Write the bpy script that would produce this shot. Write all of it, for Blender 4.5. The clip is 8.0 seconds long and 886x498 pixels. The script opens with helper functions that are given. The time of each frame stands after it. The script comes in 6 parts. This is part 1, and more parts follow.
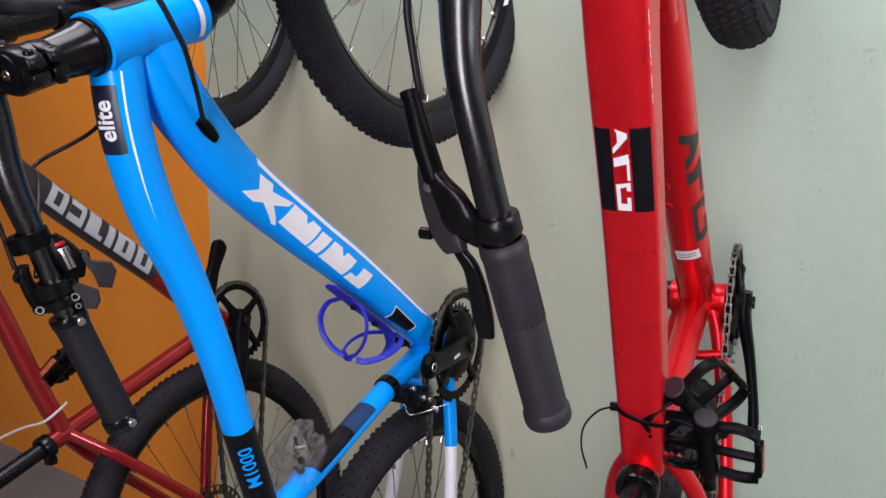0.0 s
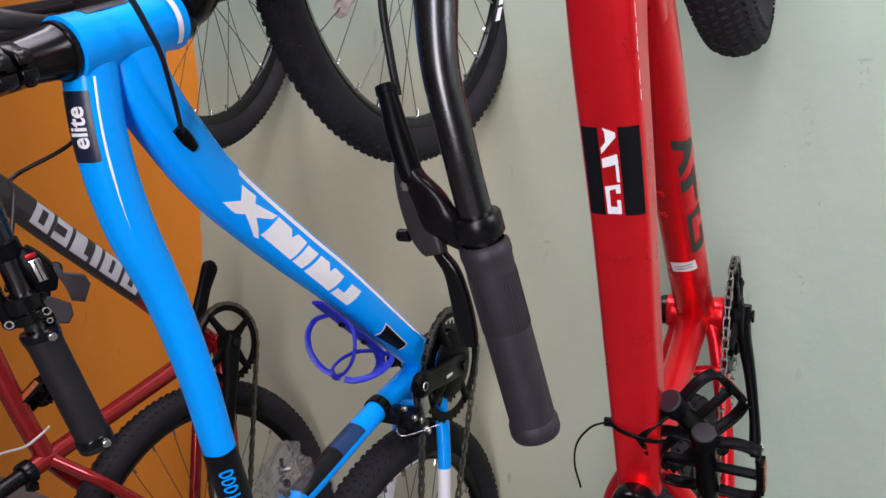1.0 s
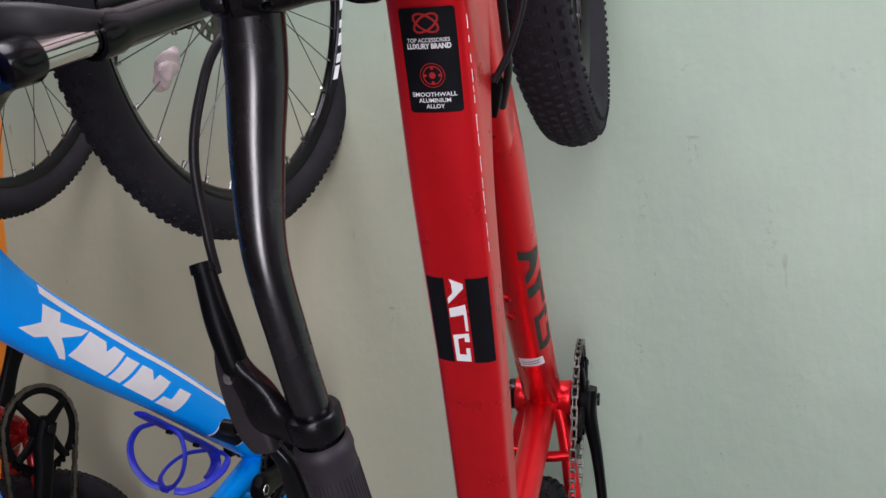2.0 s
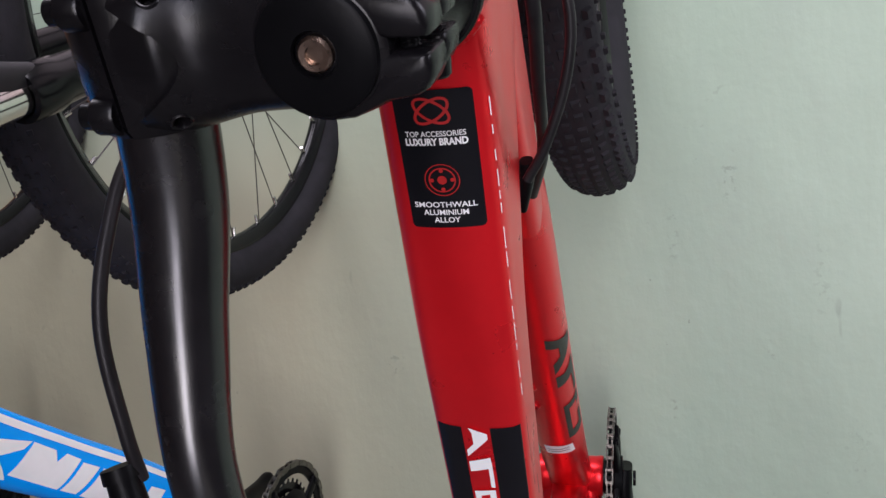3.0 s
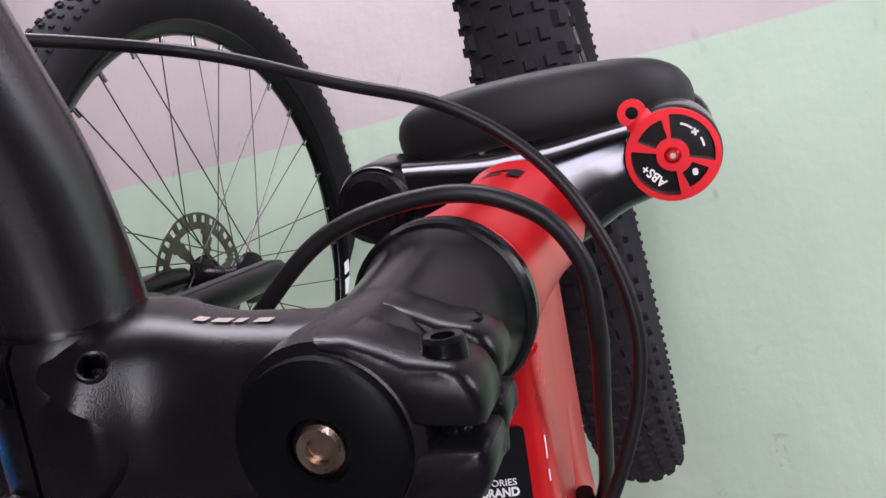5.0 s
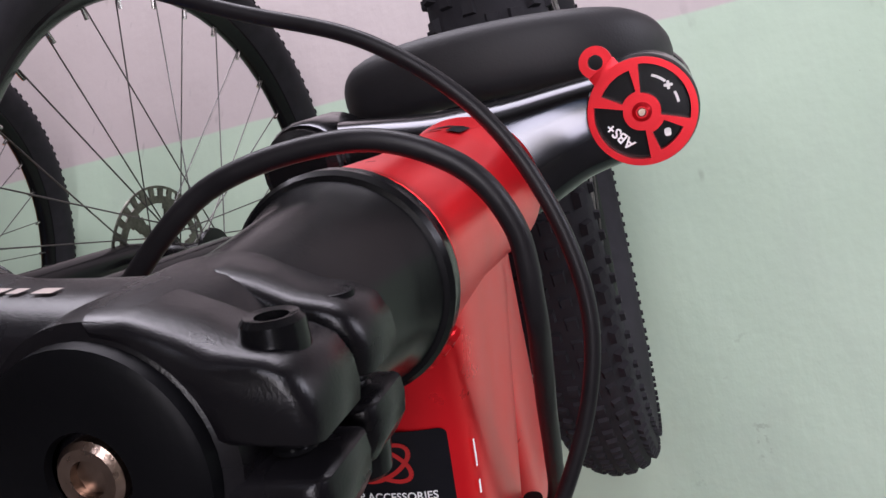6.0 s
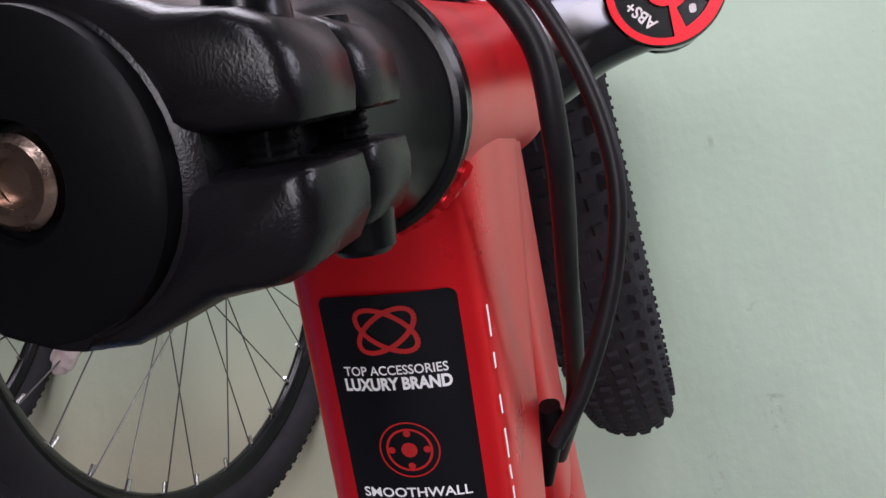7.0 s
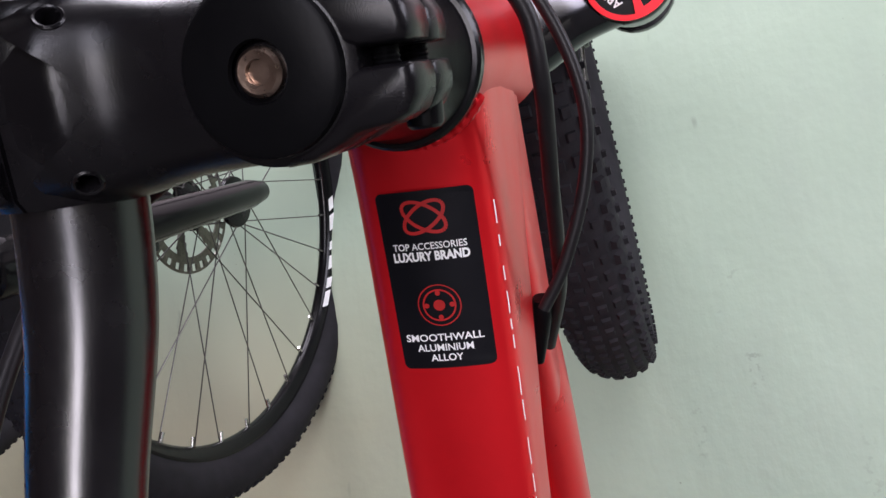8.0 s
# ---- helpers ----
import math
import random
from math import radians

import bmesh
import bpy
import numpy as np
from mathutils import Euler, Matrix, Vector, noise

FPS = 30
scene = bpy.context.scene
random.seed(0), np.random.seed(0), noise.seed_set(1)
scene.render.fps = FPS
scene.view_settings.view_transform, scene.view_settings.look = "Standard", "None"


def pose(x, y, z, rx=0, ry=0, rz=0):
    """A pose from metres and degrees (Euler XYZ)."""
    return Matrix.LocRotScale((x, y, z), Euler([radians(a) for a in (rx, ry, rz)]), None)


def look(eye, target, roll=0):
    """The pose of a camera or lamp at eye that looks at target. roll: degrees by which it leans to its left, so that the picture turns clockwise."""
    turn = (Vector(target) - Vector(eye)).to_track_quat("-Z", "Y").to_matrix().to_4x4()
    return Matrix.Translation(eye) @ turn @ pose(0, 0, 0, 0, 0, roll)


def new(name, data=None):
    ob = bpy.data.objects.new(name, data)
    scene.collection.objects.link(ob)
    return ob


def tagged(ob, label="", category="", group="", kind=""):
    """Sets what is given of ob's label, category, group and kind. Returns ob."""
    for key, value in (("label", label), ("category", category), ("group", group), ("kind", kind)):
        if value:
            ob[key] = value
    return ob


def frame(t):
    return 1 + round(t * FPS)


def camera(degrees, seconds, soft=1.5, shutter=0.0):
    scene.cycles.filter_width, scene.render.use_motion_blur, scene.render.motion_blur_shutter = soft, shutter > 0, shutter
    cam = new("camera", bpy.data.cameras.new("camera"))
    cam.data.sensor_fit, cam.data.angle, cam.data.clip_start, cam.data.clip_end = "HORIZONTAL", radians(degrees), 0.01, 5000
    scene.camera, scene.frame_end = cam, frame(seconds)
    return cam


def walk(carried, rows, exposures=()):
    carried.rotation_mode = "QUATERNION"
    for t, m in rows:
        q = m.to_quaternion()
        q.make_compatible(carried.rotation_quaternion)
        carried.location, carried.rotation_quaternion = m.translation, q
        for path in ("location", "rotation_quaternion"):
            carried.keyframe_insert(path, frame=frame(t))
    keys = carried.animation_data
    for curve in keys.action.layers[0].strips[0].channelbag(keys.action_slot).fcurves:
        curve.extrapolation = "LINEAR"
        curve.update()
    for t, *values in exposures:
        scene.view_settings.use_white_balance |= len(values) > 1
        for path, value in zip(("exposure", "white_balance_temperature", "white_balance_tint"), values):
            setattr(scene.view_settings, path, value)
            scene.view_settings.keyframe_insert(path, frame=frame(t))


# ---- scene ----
cam = camera(58.2, 8.0)
PATH = [
    (0, (0.304, -1.324, 1.006), (-0.888, 0.267, 0.787), 0.1),
    (0.5, (0.306, -1.304, 0.993), (-0.94, 0.251, 0.816), -0.2),
    (1, (0.3, -1.295, 0.987), (-0.897, 0.3, 0.835), -0.3),
    (1.1, (0.297, -1.297, 0.986), (-0.83, 0.349, 0.841), -0.5),
    (1.3, (0.293, -1.293, 0.991), (-0.691, 0.443, 0.856), -0.4),
    (1.5, (0.296, -1.279, 1.022), (-0.609, 0.499, 0.882), -0.2),
    (1.7, (0.287, -1.264, 1.053), (-0.589, 0.529, 0.915), -0.3),
    (2.8, (0.225, -1.148, 1.14), (-0.649, 0.646, 1.009), -2.4),
    (3, (0.207, -1.118, 1.151), (-0.664, 0.677, 1.012), -2.5),
    (3.5, (0.189, -1.087, 1.182), (-0.689, 0.705, 1.05), -3.3),
    (4, (0.181, -1.07, 1.197), (-0.725, 0.71, 1.093), -3.6),
    (4.2, (0.18, -1.07, 1.196), (-0.727, 0.713, 1.216), -3.6),
    (4.3, (0.178, -1.07, 1.194), (-0.713, 0.714, 1.337), -3.7),
    (4.5, (0.176, -1.069, 1.188), (-0.696, 0.693, 1.55), -3.6),
    (4.7, (0.174, -1.069, 1.187), (-0.681, 0.678, 1.654), -3.5),
    (5.8, (0.176, -1.028, 1.197), (-0.673, 0.731, 1.627), -3.5),
    (6, (0.173, -1.017, 1.193), (-0.665, 0.75, 1.613), -2.9),
    (6.5, (0.165, -1.002, 1.176), (-0.677, 0.763, 1.596), -3.1),
    (7, (0.158, -0.993, 1.163), (-0.687, 0.771, 1.581), -3.3),
    (7.5, (0.161, -1.005, 1.15), (-0.688, 0.76, 1.556), -3.4),
    (8, (0.18, -1.059, 1.121), (-0.663, 0.709, 1.527), -3.7),
]
walk(cam, [(t, look(eye, target, roll)) for t, eye, target, roll in PATH],
     [(0, 2.55), (1.0, 2.52), (1.7, 2.19), (3, 2.27), (4, 2.38), (4.6, 2.39), (6, 2.24), (7, 2.19), (8, 2.38)])

# ---- light and air ----
world = bpy.data.worlds.new("world")
scene.world = world
world.use_nodes = True
wn = world.node_tree.nodes
sky = wn.new("ShaderNodeTexSky")
sky.sky_type, sky.sun_disc = 'NISHITA', False
sky.sun_elevation, sky.sun_rotation = radians(53), radians(35.5)
world.node_tree.links.new(sky.outputs["Color"], wn["Background"].inputs["Color"])
wn["Background"].inputs["Strength"].default_value = 0.05


def area(name, m, sx, sy, power, colour):
    data = bpy.data.lights.new(name, "AREA")
    data.shape, data.size, data.size_y, data.energy, data.color = "RECTANGLE", sx, sy, power, colour
    ob = new(name, data)
    ob.matrix_world = m
    return ob


# daylight lamps at an unseen door, side window and roof light, added for highlights
area("unseen_door_lamp", look((0.72, -2.47, 1.20), (0.0, -0.5, 1.18)), 0.36, 1.7, 5.8, (0.99, 0.93, 1.06))
area("unseen_side_lamp", look((2.37, -0.62, 2.15), (0.0, -0.5, 1.0)), 0.9, 1.0, 7.0, (0.99, 0.94, 1.08))
# lamp under an opaque panel, added to brighten the upper wall
area("added_top_lamp", look((-0.45, -0.88, 2.98), (-0.45, -0.879, 0.0)), 2.1, 0.72, 11.0, (0.99, 0.935, 1.07))

sun_data = bpy.data.lights.new("sun", "SUN")
sun_data.energy, sun_data.angle, sun_data.color = 5.0, radians(0.5), (1.0, 0.95, 0.88)
sun = new("sun", sun_data)
sun.matrix_world = look((5.0, 7.0, 11.5), (0.0, 0.0, 0.0))


# ---- materials ----
def material(name, colour, rough=0.5, metal=0.0, vary=0.12, scale=30.0, bump=0.0, bscale=200.0, coat=0.0, spec=0.5, second=None):
    """Principled surface with grain and blotches at two scales, slight roughness wear and fine relief."""
    m = bpy.data.materials.new(name)
    m.use_nodes = True
    nt = m.node_tree
    b = nt.nodes["Principled BSDF"]
    tc = nt.nodes.new("ShaderNodeTexCoord")
    n1, n2 = nt.nodes.new("ShaderNodeTexNoise"), nt.nodes.new("ShaderNodeTexNoise")
    n1.inputs["Scale"].default_value, n1.inputs["Detail"].default_value = scale, 6
    n2.inputs["Scale"].default_value, n2.inputs["Detail"].default_value = scale / 7, 3
    for n in (n1, n2):
        nt.links.new(tc.outputs["Object"], n.inputs["Vector"])
    mix = nt.nodes.new("ShaderNodeMath")
    mix.operation = "ADD"
    nt.links.new(n1.outputs["Fac"], mix.inputs[0])
    nt.links.new(n2.outputs["Fac"], mix.inputs[1])
    ramp = nt.nodes.new("ShaderNodeMapRange")
    ramp.inputs["From Min"].default_value, ramp.inputs["From Max"].default_value = 0.7, 1.3
    nt.links.new(mix.outputs[0], ramp.inputs["Value"])
    cm = nt.nodes.new("ShaderNodeMix")
    cm.data_type = "RGBA"
    c = Vector(colour)
    lo, hi = c * (1 - vary), (Vector(second) if second else c * (1 + vary))
    cm.inputs[6].default_value, cm.inputs[7].default_value = (*lo, 1), (*hi, 1)
    nt.links.new(ramp.outputs[0], cm.inputs[0])
    nt.links.new(cm.outputs[2], b.inputs["Base Color"])
    rr = nt.nodes.new("ShaderNodeMapRange")
    rr.inputs["To Min"].default_value, rr.inputs["To Max"].default_value = max(rough - 0.07, 0.02), min(rough + 0.09, 1)
    nt.links.new(n1.outputs["Fac"], rr.inputs["Value"])
    nt.links.new(rr.outputs[0], b.inputs["Roughness"])
    b.inputs["Metallic"].default_value = metal
    b.inputs["Coat Weight"].default_value = coat
    b.inputs["Coat Roughness"].default_value = 0.08
    b.inputs["Specular IOR Level"].default_value = spec
    if bump:
        n3, bp = nt.nodes.new("ShaderNodeTexNoise"), nt.nodes.new("ShaderNodeBump")
        n3.inputs["Scale"].default_value, n3.inputs["Detail"].default_value = bscale, 4
        bp.inputs["Strength"].default_value, bp.inputs["Distance"].default_value = bump, 0.001
        nt.links.new(tc.outputs["Object"], n3.inputs["Vector"])
        nt.links.new(n3.outputs["Fac"], bp.inputs["Height"])
        nt.links.new(bp.outputs[0], b.inputs["Normal"])
    return m


RED = material("satin_red_paint", (0.80, 0.012, 0.020), 0.29, 0.60, 0.06, 40, 0.03, 1400)
DEEP_RED = material("candy_red_paint", (0.33, 0.012, 0.012), 0.22, 0.5, 0.15, 25, 0.0, 300, 0.6)
BLUE = material("gloss_blue_paint", (0.0, 0.34, 1.0), 0.22, 0.0, 0.008, 18, 0.0, 200, 0.0, 0.22)
NAVY = material("navy_decal", (0.008, 0.012, 0.03), 0.35, 0.0, 0.2, 60)
WHITE = material("white_decal", (0.86, 0.86, 0.86), 0.4, 0.0, 0.04, 60)
GREY_DECAL = material("grey_decal", (0.42, 0.42, 0.43), 0.4, 0.0, 0.08, 60)
BLACK_DECAL = material("black_decal", (0.004, 0.004, 0.006), 0.32, 0.0, 0.2, 60, 0.0, 200, 0.0, 0.25)
DARK_GREEN_DECAL = material("shadow_decal", (0.025, 0.028, 0.022), 0.5, 0.0, 0.2, 60)
RED_DECAL = material("red_print", (0.42, 0.012, 0.012), 0.4, 0.0, 0.08, 80)
ALLOY = material("black_anodised_alloy", (0.0042, 0.0038, 0.0046), 0.25, 0.0, 0.30, 70, 0.10, 2600, 0.0, 0.24)
ALLOY_GLOSS = material("gloss_black_alloy", (0.004, 0.004, 0.0045), 0.20, 0.0, 0.25, 40, 0.03, 900, 0.0, 0.21)
GREY_GUN = material("gunmetal_frame", (0.035, 0.030, 0.030), 0.32, 0.3, 0.15, 40, 0.0, 300, 0.3)
RUBBER = material("tyre_rubber", (0.018, 0.017, 0.020), 0.75, 0.0, 0.3, 60, 0.25, 500, 0.0, 0.16)
GRIP = material("grip_rubber", (0.019, 0.015, 0.020), 0.55, 0.0, 0.15, 60, 0.1, 900, 0.0, 0.4)
PLASTIC = material("black_plastic", (0.003, 0.003, 0.0035), 0.36, 0.0, 0.2, 60, 0.05, 700, 0.0, 0.07)
BAR_SATIN = material("satin_black_bar", (0.003, 0.0025, 0.0035), 0.25, 0.0, 0.25, 60, 0.03, 1600, 0.0, 0.85)
COVER = material("dark_satin_cover", (0.022, 0.019, 0.021), 0.42, 0.0, 0.15, 60, 0.04, 900, 0.0, 0.35)
GUN_GLOSS = material("polished_dark_metal", (0.060, 0.060, 0.066), 0.17, 1.0, 0.15, 30)
ARCH = material("matt_black_casting", (0.013, 0.012, 0.0135), 0.55, 0.0, 0.25, 50, 0.1, 900, 0.0, 0.35)
STAY_NAVY = material("deep_blue_patch", (0.006, 0.035, 0.11), 0.35, 0.0, 0.1, 60)
GRIP_BLACK = material("black_grip_rubber", (0.009, 0.008, 0.010), 0.62, 0.0, 0.2, 60, 0.15, 1200, 0.0, 0.3)
CABLE = material("cable_housing", (0.009, 0.008, 0.009), 0.40, 0.0, 0.2, 120, 0.03, 900, 0.0, 0.2)
BEIGE_PRINT = material("worn_beige_print", (0.28, 0.22, 0.19), 0.5, 0.0, 0.3, 400)
STEEL = material("bright_steel", (0.62, 0.60, 0.58), 0.22, 1.0, 0.12, 90, 0.05, 600)
BRONZE = material("stained_bolt_steel", (0.34, 0.25, 0.20), 0.28, 1.0, 0.30, 300, 0.1, 1200)
CHAIN_STEEL = material("oiled_chain_steel", (0.16, 0.15, 0.13), 0.38, 1.0, 0.35, 300)
CHROME = material("chromed_stanchion", (0.70, 0.66, 0.62), 0.12, 1.0, 0.05, 20)
KNOB_RED = material("red_anodised_dial", (0.52, 0.010, 0.018), 0.34, 0.65, 0.08, 90, 0.05, 900)
CAGE_BLUE = material("blue_nylon", (0.012, 0.022, 0.42), 0.38, 0.0, 0.12, 40)
AMBER = material("amber_reflector", (0.30, 0.07, 0.015), 0.25, 0.0, 0.2, 160, 0.4, 900)
ZIP = material("white_nylon_tie", (0.62, 0.60, 0.55), 0.45, 0.0, 0.1, 60)
CONCRETE = material("worn_concrete", (0.13, 0.125, 0.12), 0.8, 0.0, 0.2, 6, 0.4, 60)
ROOF_COVER = material("opaque_roof_sheet", (0.75, 0.76, 0.74), 0.5, 0.0, 0.05, 4)
PAVING = material("pale_pavement", (0.46, 0.44, 0.40), 0.8, 0.0, 0.12, 3, 0.3, 60)
SPOKE = material("dark_spoke_steel", (0.10, 0.095, 0.09), 0.35, 0.8, 0.2, 60)
# for the unseen walls; dark to keep reflections in black parts low
PLASTER = material("dark_shell_plaster", (0.10, 0.088, 0.08), 0.8, 0.0, 0.05, 3, 0.2, 90)
CEILING_PAINT = material("ceiling_paint", (0.35, 0.34, 0.32), 0.85, 0.0, 0.04, 3, 0.2, 60)


def clear_bag_material():
    m = bpy.data.materials.new("clear_polythene")
    m.use_nodes = True
    b = m.node_tree.nodes["Principled BSDF"]
    b.inputs["Base Color"].default_value = (0.62, 0.62, 0.66, 1)
    b.inputs["Roughness"].default_value = 0.07
    b.inputs["Transmission Weight"].default_value = 0.92
    b.inputs["IOR"].default_value = 1.18
    b.inputs["Specular IOR Level"].default_value = 0.9
    b.inputs["Alpha"].default_value = 0.38
    return m


BAG = clear_bag_material()
TAG = material("milky_plastic_film", (0.62, 0.52, 0.50), 0.4, 0.0, 0.1, 60)


def painted_wall_material():
    """Three fields of paint on one plaster wall: sage green, an orange field and an off-white upper part; smudges and
    rub marks; warm light tinted into the green.
    """
    m = bpy.data.materials.new("painted_plaster_wall")
    m.use_nodes = True
    nt = m.node_tree
    N, L = nt.nodes.new, nt.links.new
    b = nt.nodes["Principled BSDF"]
    geo = N("ShaderNodeNewGeometry")
    sep = N("ShaderNodeSeparateXYZ")
    L(geo.outputs["Position"], sep.inputs[0])

    def noise_tex(scale, detail=4.0, stretch=(1, 1, 1), rough=0.5):
        mp, n = N("ShaderNodeMapping"), N("ShaderNodeTexNoise")
        mp.inputs["Scale"].default_value = stretch
        L(geo.outputs["Position"], mp.inputs["Vector"])
        L(mp.outputs[0], n.inputs["Vector"])
        n.inputs["Scale"].default_value, n.inputs["Detail"].default_value, n.inputs["Roughness"].default_value = scale, detail, rough
        return n.outputs["Fac"]

    def calc(op, a, c, clamp=False):
        n = N("ShaderNodeMath")
        n.operation, n.use_clamp = op, clamp
        for i, v in enumerate((a, c)):
            if isinstance(v, (int, float)):
                n.inputs[i].default_value = v
            else:
                L(v, n.inputs[i])
        return n.outputs[0]

    def step(value, edge, width):
        n = N("ShaderNodeMapRange")
        n.inputs["From Min"].default_value, n.inputs["From Max"].default_value = edge - width, edge + width
        L(value, n.inputs["Value"])
        return n.outputs[0]

    def blend(fac, a, c):
        n = N("ShaderNodeMix")
        n.data_type = "RGBA"
        for i, v in ((0, fac), (6, a), (7, c)):
            if isinstance(v, (float, int)):
                n.inputs[i].default_value = v
            elif isinstance(v, tuple):
                n.inputs[i].default_value = (*v, 1)
            else:
                L(v, n.inputs[i])
        return n.outputs[2]

    wobble = calc("MULTIPLY", calc("SUBTRACT", noise_tex(5.0, 2), 0.5), 0.05)
    green = blend(step(noise_tex(2.2, 5), 0.5, 0.22), (0.352, 0.452, 0.345), (0.392, 0.490, 0.380))
    green = blend(calc("MULTIPLY", step(noise_tex(14.0, 6, (1, 1, 0.35)), 0.62, 0.12), 0.35), green, (0.34, 0.405, 0.335))
    orange = blend(step(noise_tex(3.0, 4), 0.5, 0.25), (0.88, 0.28, 0.025), (0.93, 0.32, 0.032))
    cream = blend(step(noise_tex(3.0, 4), 0.5, 0.25), (0.39, 0.338, 0.333), (0.43, 0.372, 0.366))
    # warm light near the orange field, painted into the green as a beige tint
    warm_cast = calc("MULTIPLY", step(calc("ADD", calc("MULTIPLY", sep.outputs["X"], -1), calc("MULTIPLY", noise_tex(2.5, 3), 0.4)), 0.50, 0.34), 0.80)
    warm_cast = calc("MULTIPLY", warm_cast, step(calc("MULTIPLY", sep.outputs["Z"], -1), -1.28, 0.16))
    green = blend(warm_cast, green, (0.540, 0.500, 0.345))
    left = step(calc("ADD", calc("MULTIPLY", sep.outputs["X"], -1), wobble), 1.47, 0.004)
    body = blend(left, green, orange)
    top = step(calc("ADD", sep.outputs["Z"], calc("MULTIPLY", wobble, 0.25)), 1.704, 0.002)
    paint = blend(top, body, cream)
    # rub marks: sparse slanted dark scuffs and spots
    sc = calc("MULTIPLY", step(noise_tex(38.0, 2, (1.0, 1.0, 0.33)), 0.70, 0.03), step(noise_tex(6.0, 2), 0.55, 0.06))
    sp = calc("MULTIPLY", step(noise_tex(95.0, 2), 0.73, 0.02), step(noise_tex(4.5, 2, (1, 1, 0.8)), 0.56, 0.05))
    dirt = calc("MULTIPLY", calc("MAXIMUM", sc, sp), 0.45)

    def smear(x, z, rx, rz, amount):
        """One rub mark: a broken-up oval."""
        dx = calc("DIVIDE", calc("SUBTRACT", sep.outputs["X"], x), rx)
        dz = calc("DIVIDE", calc("SUBTRACT", sep.outputs["Z"], z), rz)
        far = calc("ADD", calc("MULTIPLY", dx, dx), calc("MULTIPLY", dz, dz))
        near = calc("SUBTRACT", 1.0, far, True)
        return calc("MULTIPLY", calc("MULTIPLY", near, step(noise_tex(110.0, 2), 0.60, 0.05)), amount * 0.45)

    for x, z, rx, rz, amount in ((0.09, 1.16, 0.012, 0.045, 0.9), (0.012, 0.84, 0.006, 0.03, 0.8), (-0.43, 0.88, 0.02, 0.03, 0.8), (0.046, 1.228, 0.016, 0.008, 0.8), (0.07, 1.27, 0.03, 0.015, 0.5),
                                 (0.015, 1.08, 0.010, 0.06, 0.6), (0.20, 1.02, 0.012, 0.07, 0.5), (0.24, 0.80, 0.02, 0.05, 0.6), (0.14, 0.93, 0.008, 0.02, 0.7), (0.30, 1.25, 0.04, 0.02, 0.4)):
        dirt = calc("MAXIMUM", dirt, smear(x, z, rx, rz, amount))
    L(blend(dirt, paint, (0.16, 0.17, 0.14)), b.inputs["Base Color"])
    rr = N("ShaderNodeMapRange")
    rr.inputs["To Min"].default_value, rr.inputs["To Max"].default_value = 0.42, 0.62
    L(noise_tex(7.0, 4), rr.inputs["Value"])
    L(rr.outputs[0], b.inputs["Roughness"])
    bp = N("ShaderNodeBump")
    bp.inputs["Strength"].default_value, bp.inputs["Distance"].default_value = 0.6, 0.005
    relief = calc("ADD", noise_tex(9.0, 5), calc("MULTIPLY", noise_tex(55.0, 4, (1, 1, 0.4)), 0.25))
    L(calc("ADD", relief, calc("MULTIPLY", noise_tex(2.6, 2), 2.2)), bp.inputs["Height"])
    L(bp.outputs[0], b.inputs["Normal"])
    return m


WALL = painted_wall_material()


# ---- mesh helpers ----
def thing(name, m, label, category, group=""):
    ob = new(name)
    ob.empty_display_size = 0.05
    ob.matrix_world = m
    return tagged(ob, label, category, group)


def part(name, bm, mat, parent=None, label="", smooth=True, angle=35):
    """Links a bmesh as one mesh object under a thing or a part."""
    me = bpy.data.meshes.new(name)
    bmesh.ops.recalc_face_normals(bm, faces=bm.faces)
    if smooth:
        for f in bm.faces:
            f.smooth = True
        for e in bm.edges:
            if len(e.link_faces) == 2 and e.calc_face_angle(0) > radians(angle):
                e.smooth = False
    bm.to_mesh(me)
    bm.free()
    me.materials.append(mat)
    ob = new(name, me)
    ob.parent = parent
    return tagged(ob, label)


def again(ob, parent, m):
    """Another part on the same mesh."""
    o = new(ob.name.split(".")[0], ob.data)
    o.parent = parent
    o.matrix_local = m
    return o


def basis(axis, hint=(1, 0, 0)):
    a = Vector(axis).normalized()
    s = Vector(hint) - a * a.dot(Vector(hint))
    if s.length < 1e-4:
        s = a.orthogonal()
    s.normalize()
    return s, a.cross(s), a


def turned(bm, profile, origin, axis, seg=32, hint=(1, 0, 0)):
    """A body of revolution: rows of (radius, distance along the axis)."""
    s, t, a = basis(axis, hint)
    o, rings = Vector(origin), []
    for r, h in profile:
        if r < 1e-6:
            rings.append([bm.verts.new(o + a * h)])
        else:
            rings.append([bm.verts.new(o + a * h + (s * math.cos(q) + t * math.sin(q)) * r) for q in (2 * math.pi * i / seg for i in range(seg))])
    for p, q in zip(rings, rings[1:]):
        for i in range(seg):
            j = (i + 1) % seg
            vs = [p[i % len(p)], p[j % len(p)], q[j % len(q)], q[i % len(q)]]
            vs = list(dict.fromkeys(vs))
            if len(vs) > 2:
                bm.faces.new(vs)
    return bm


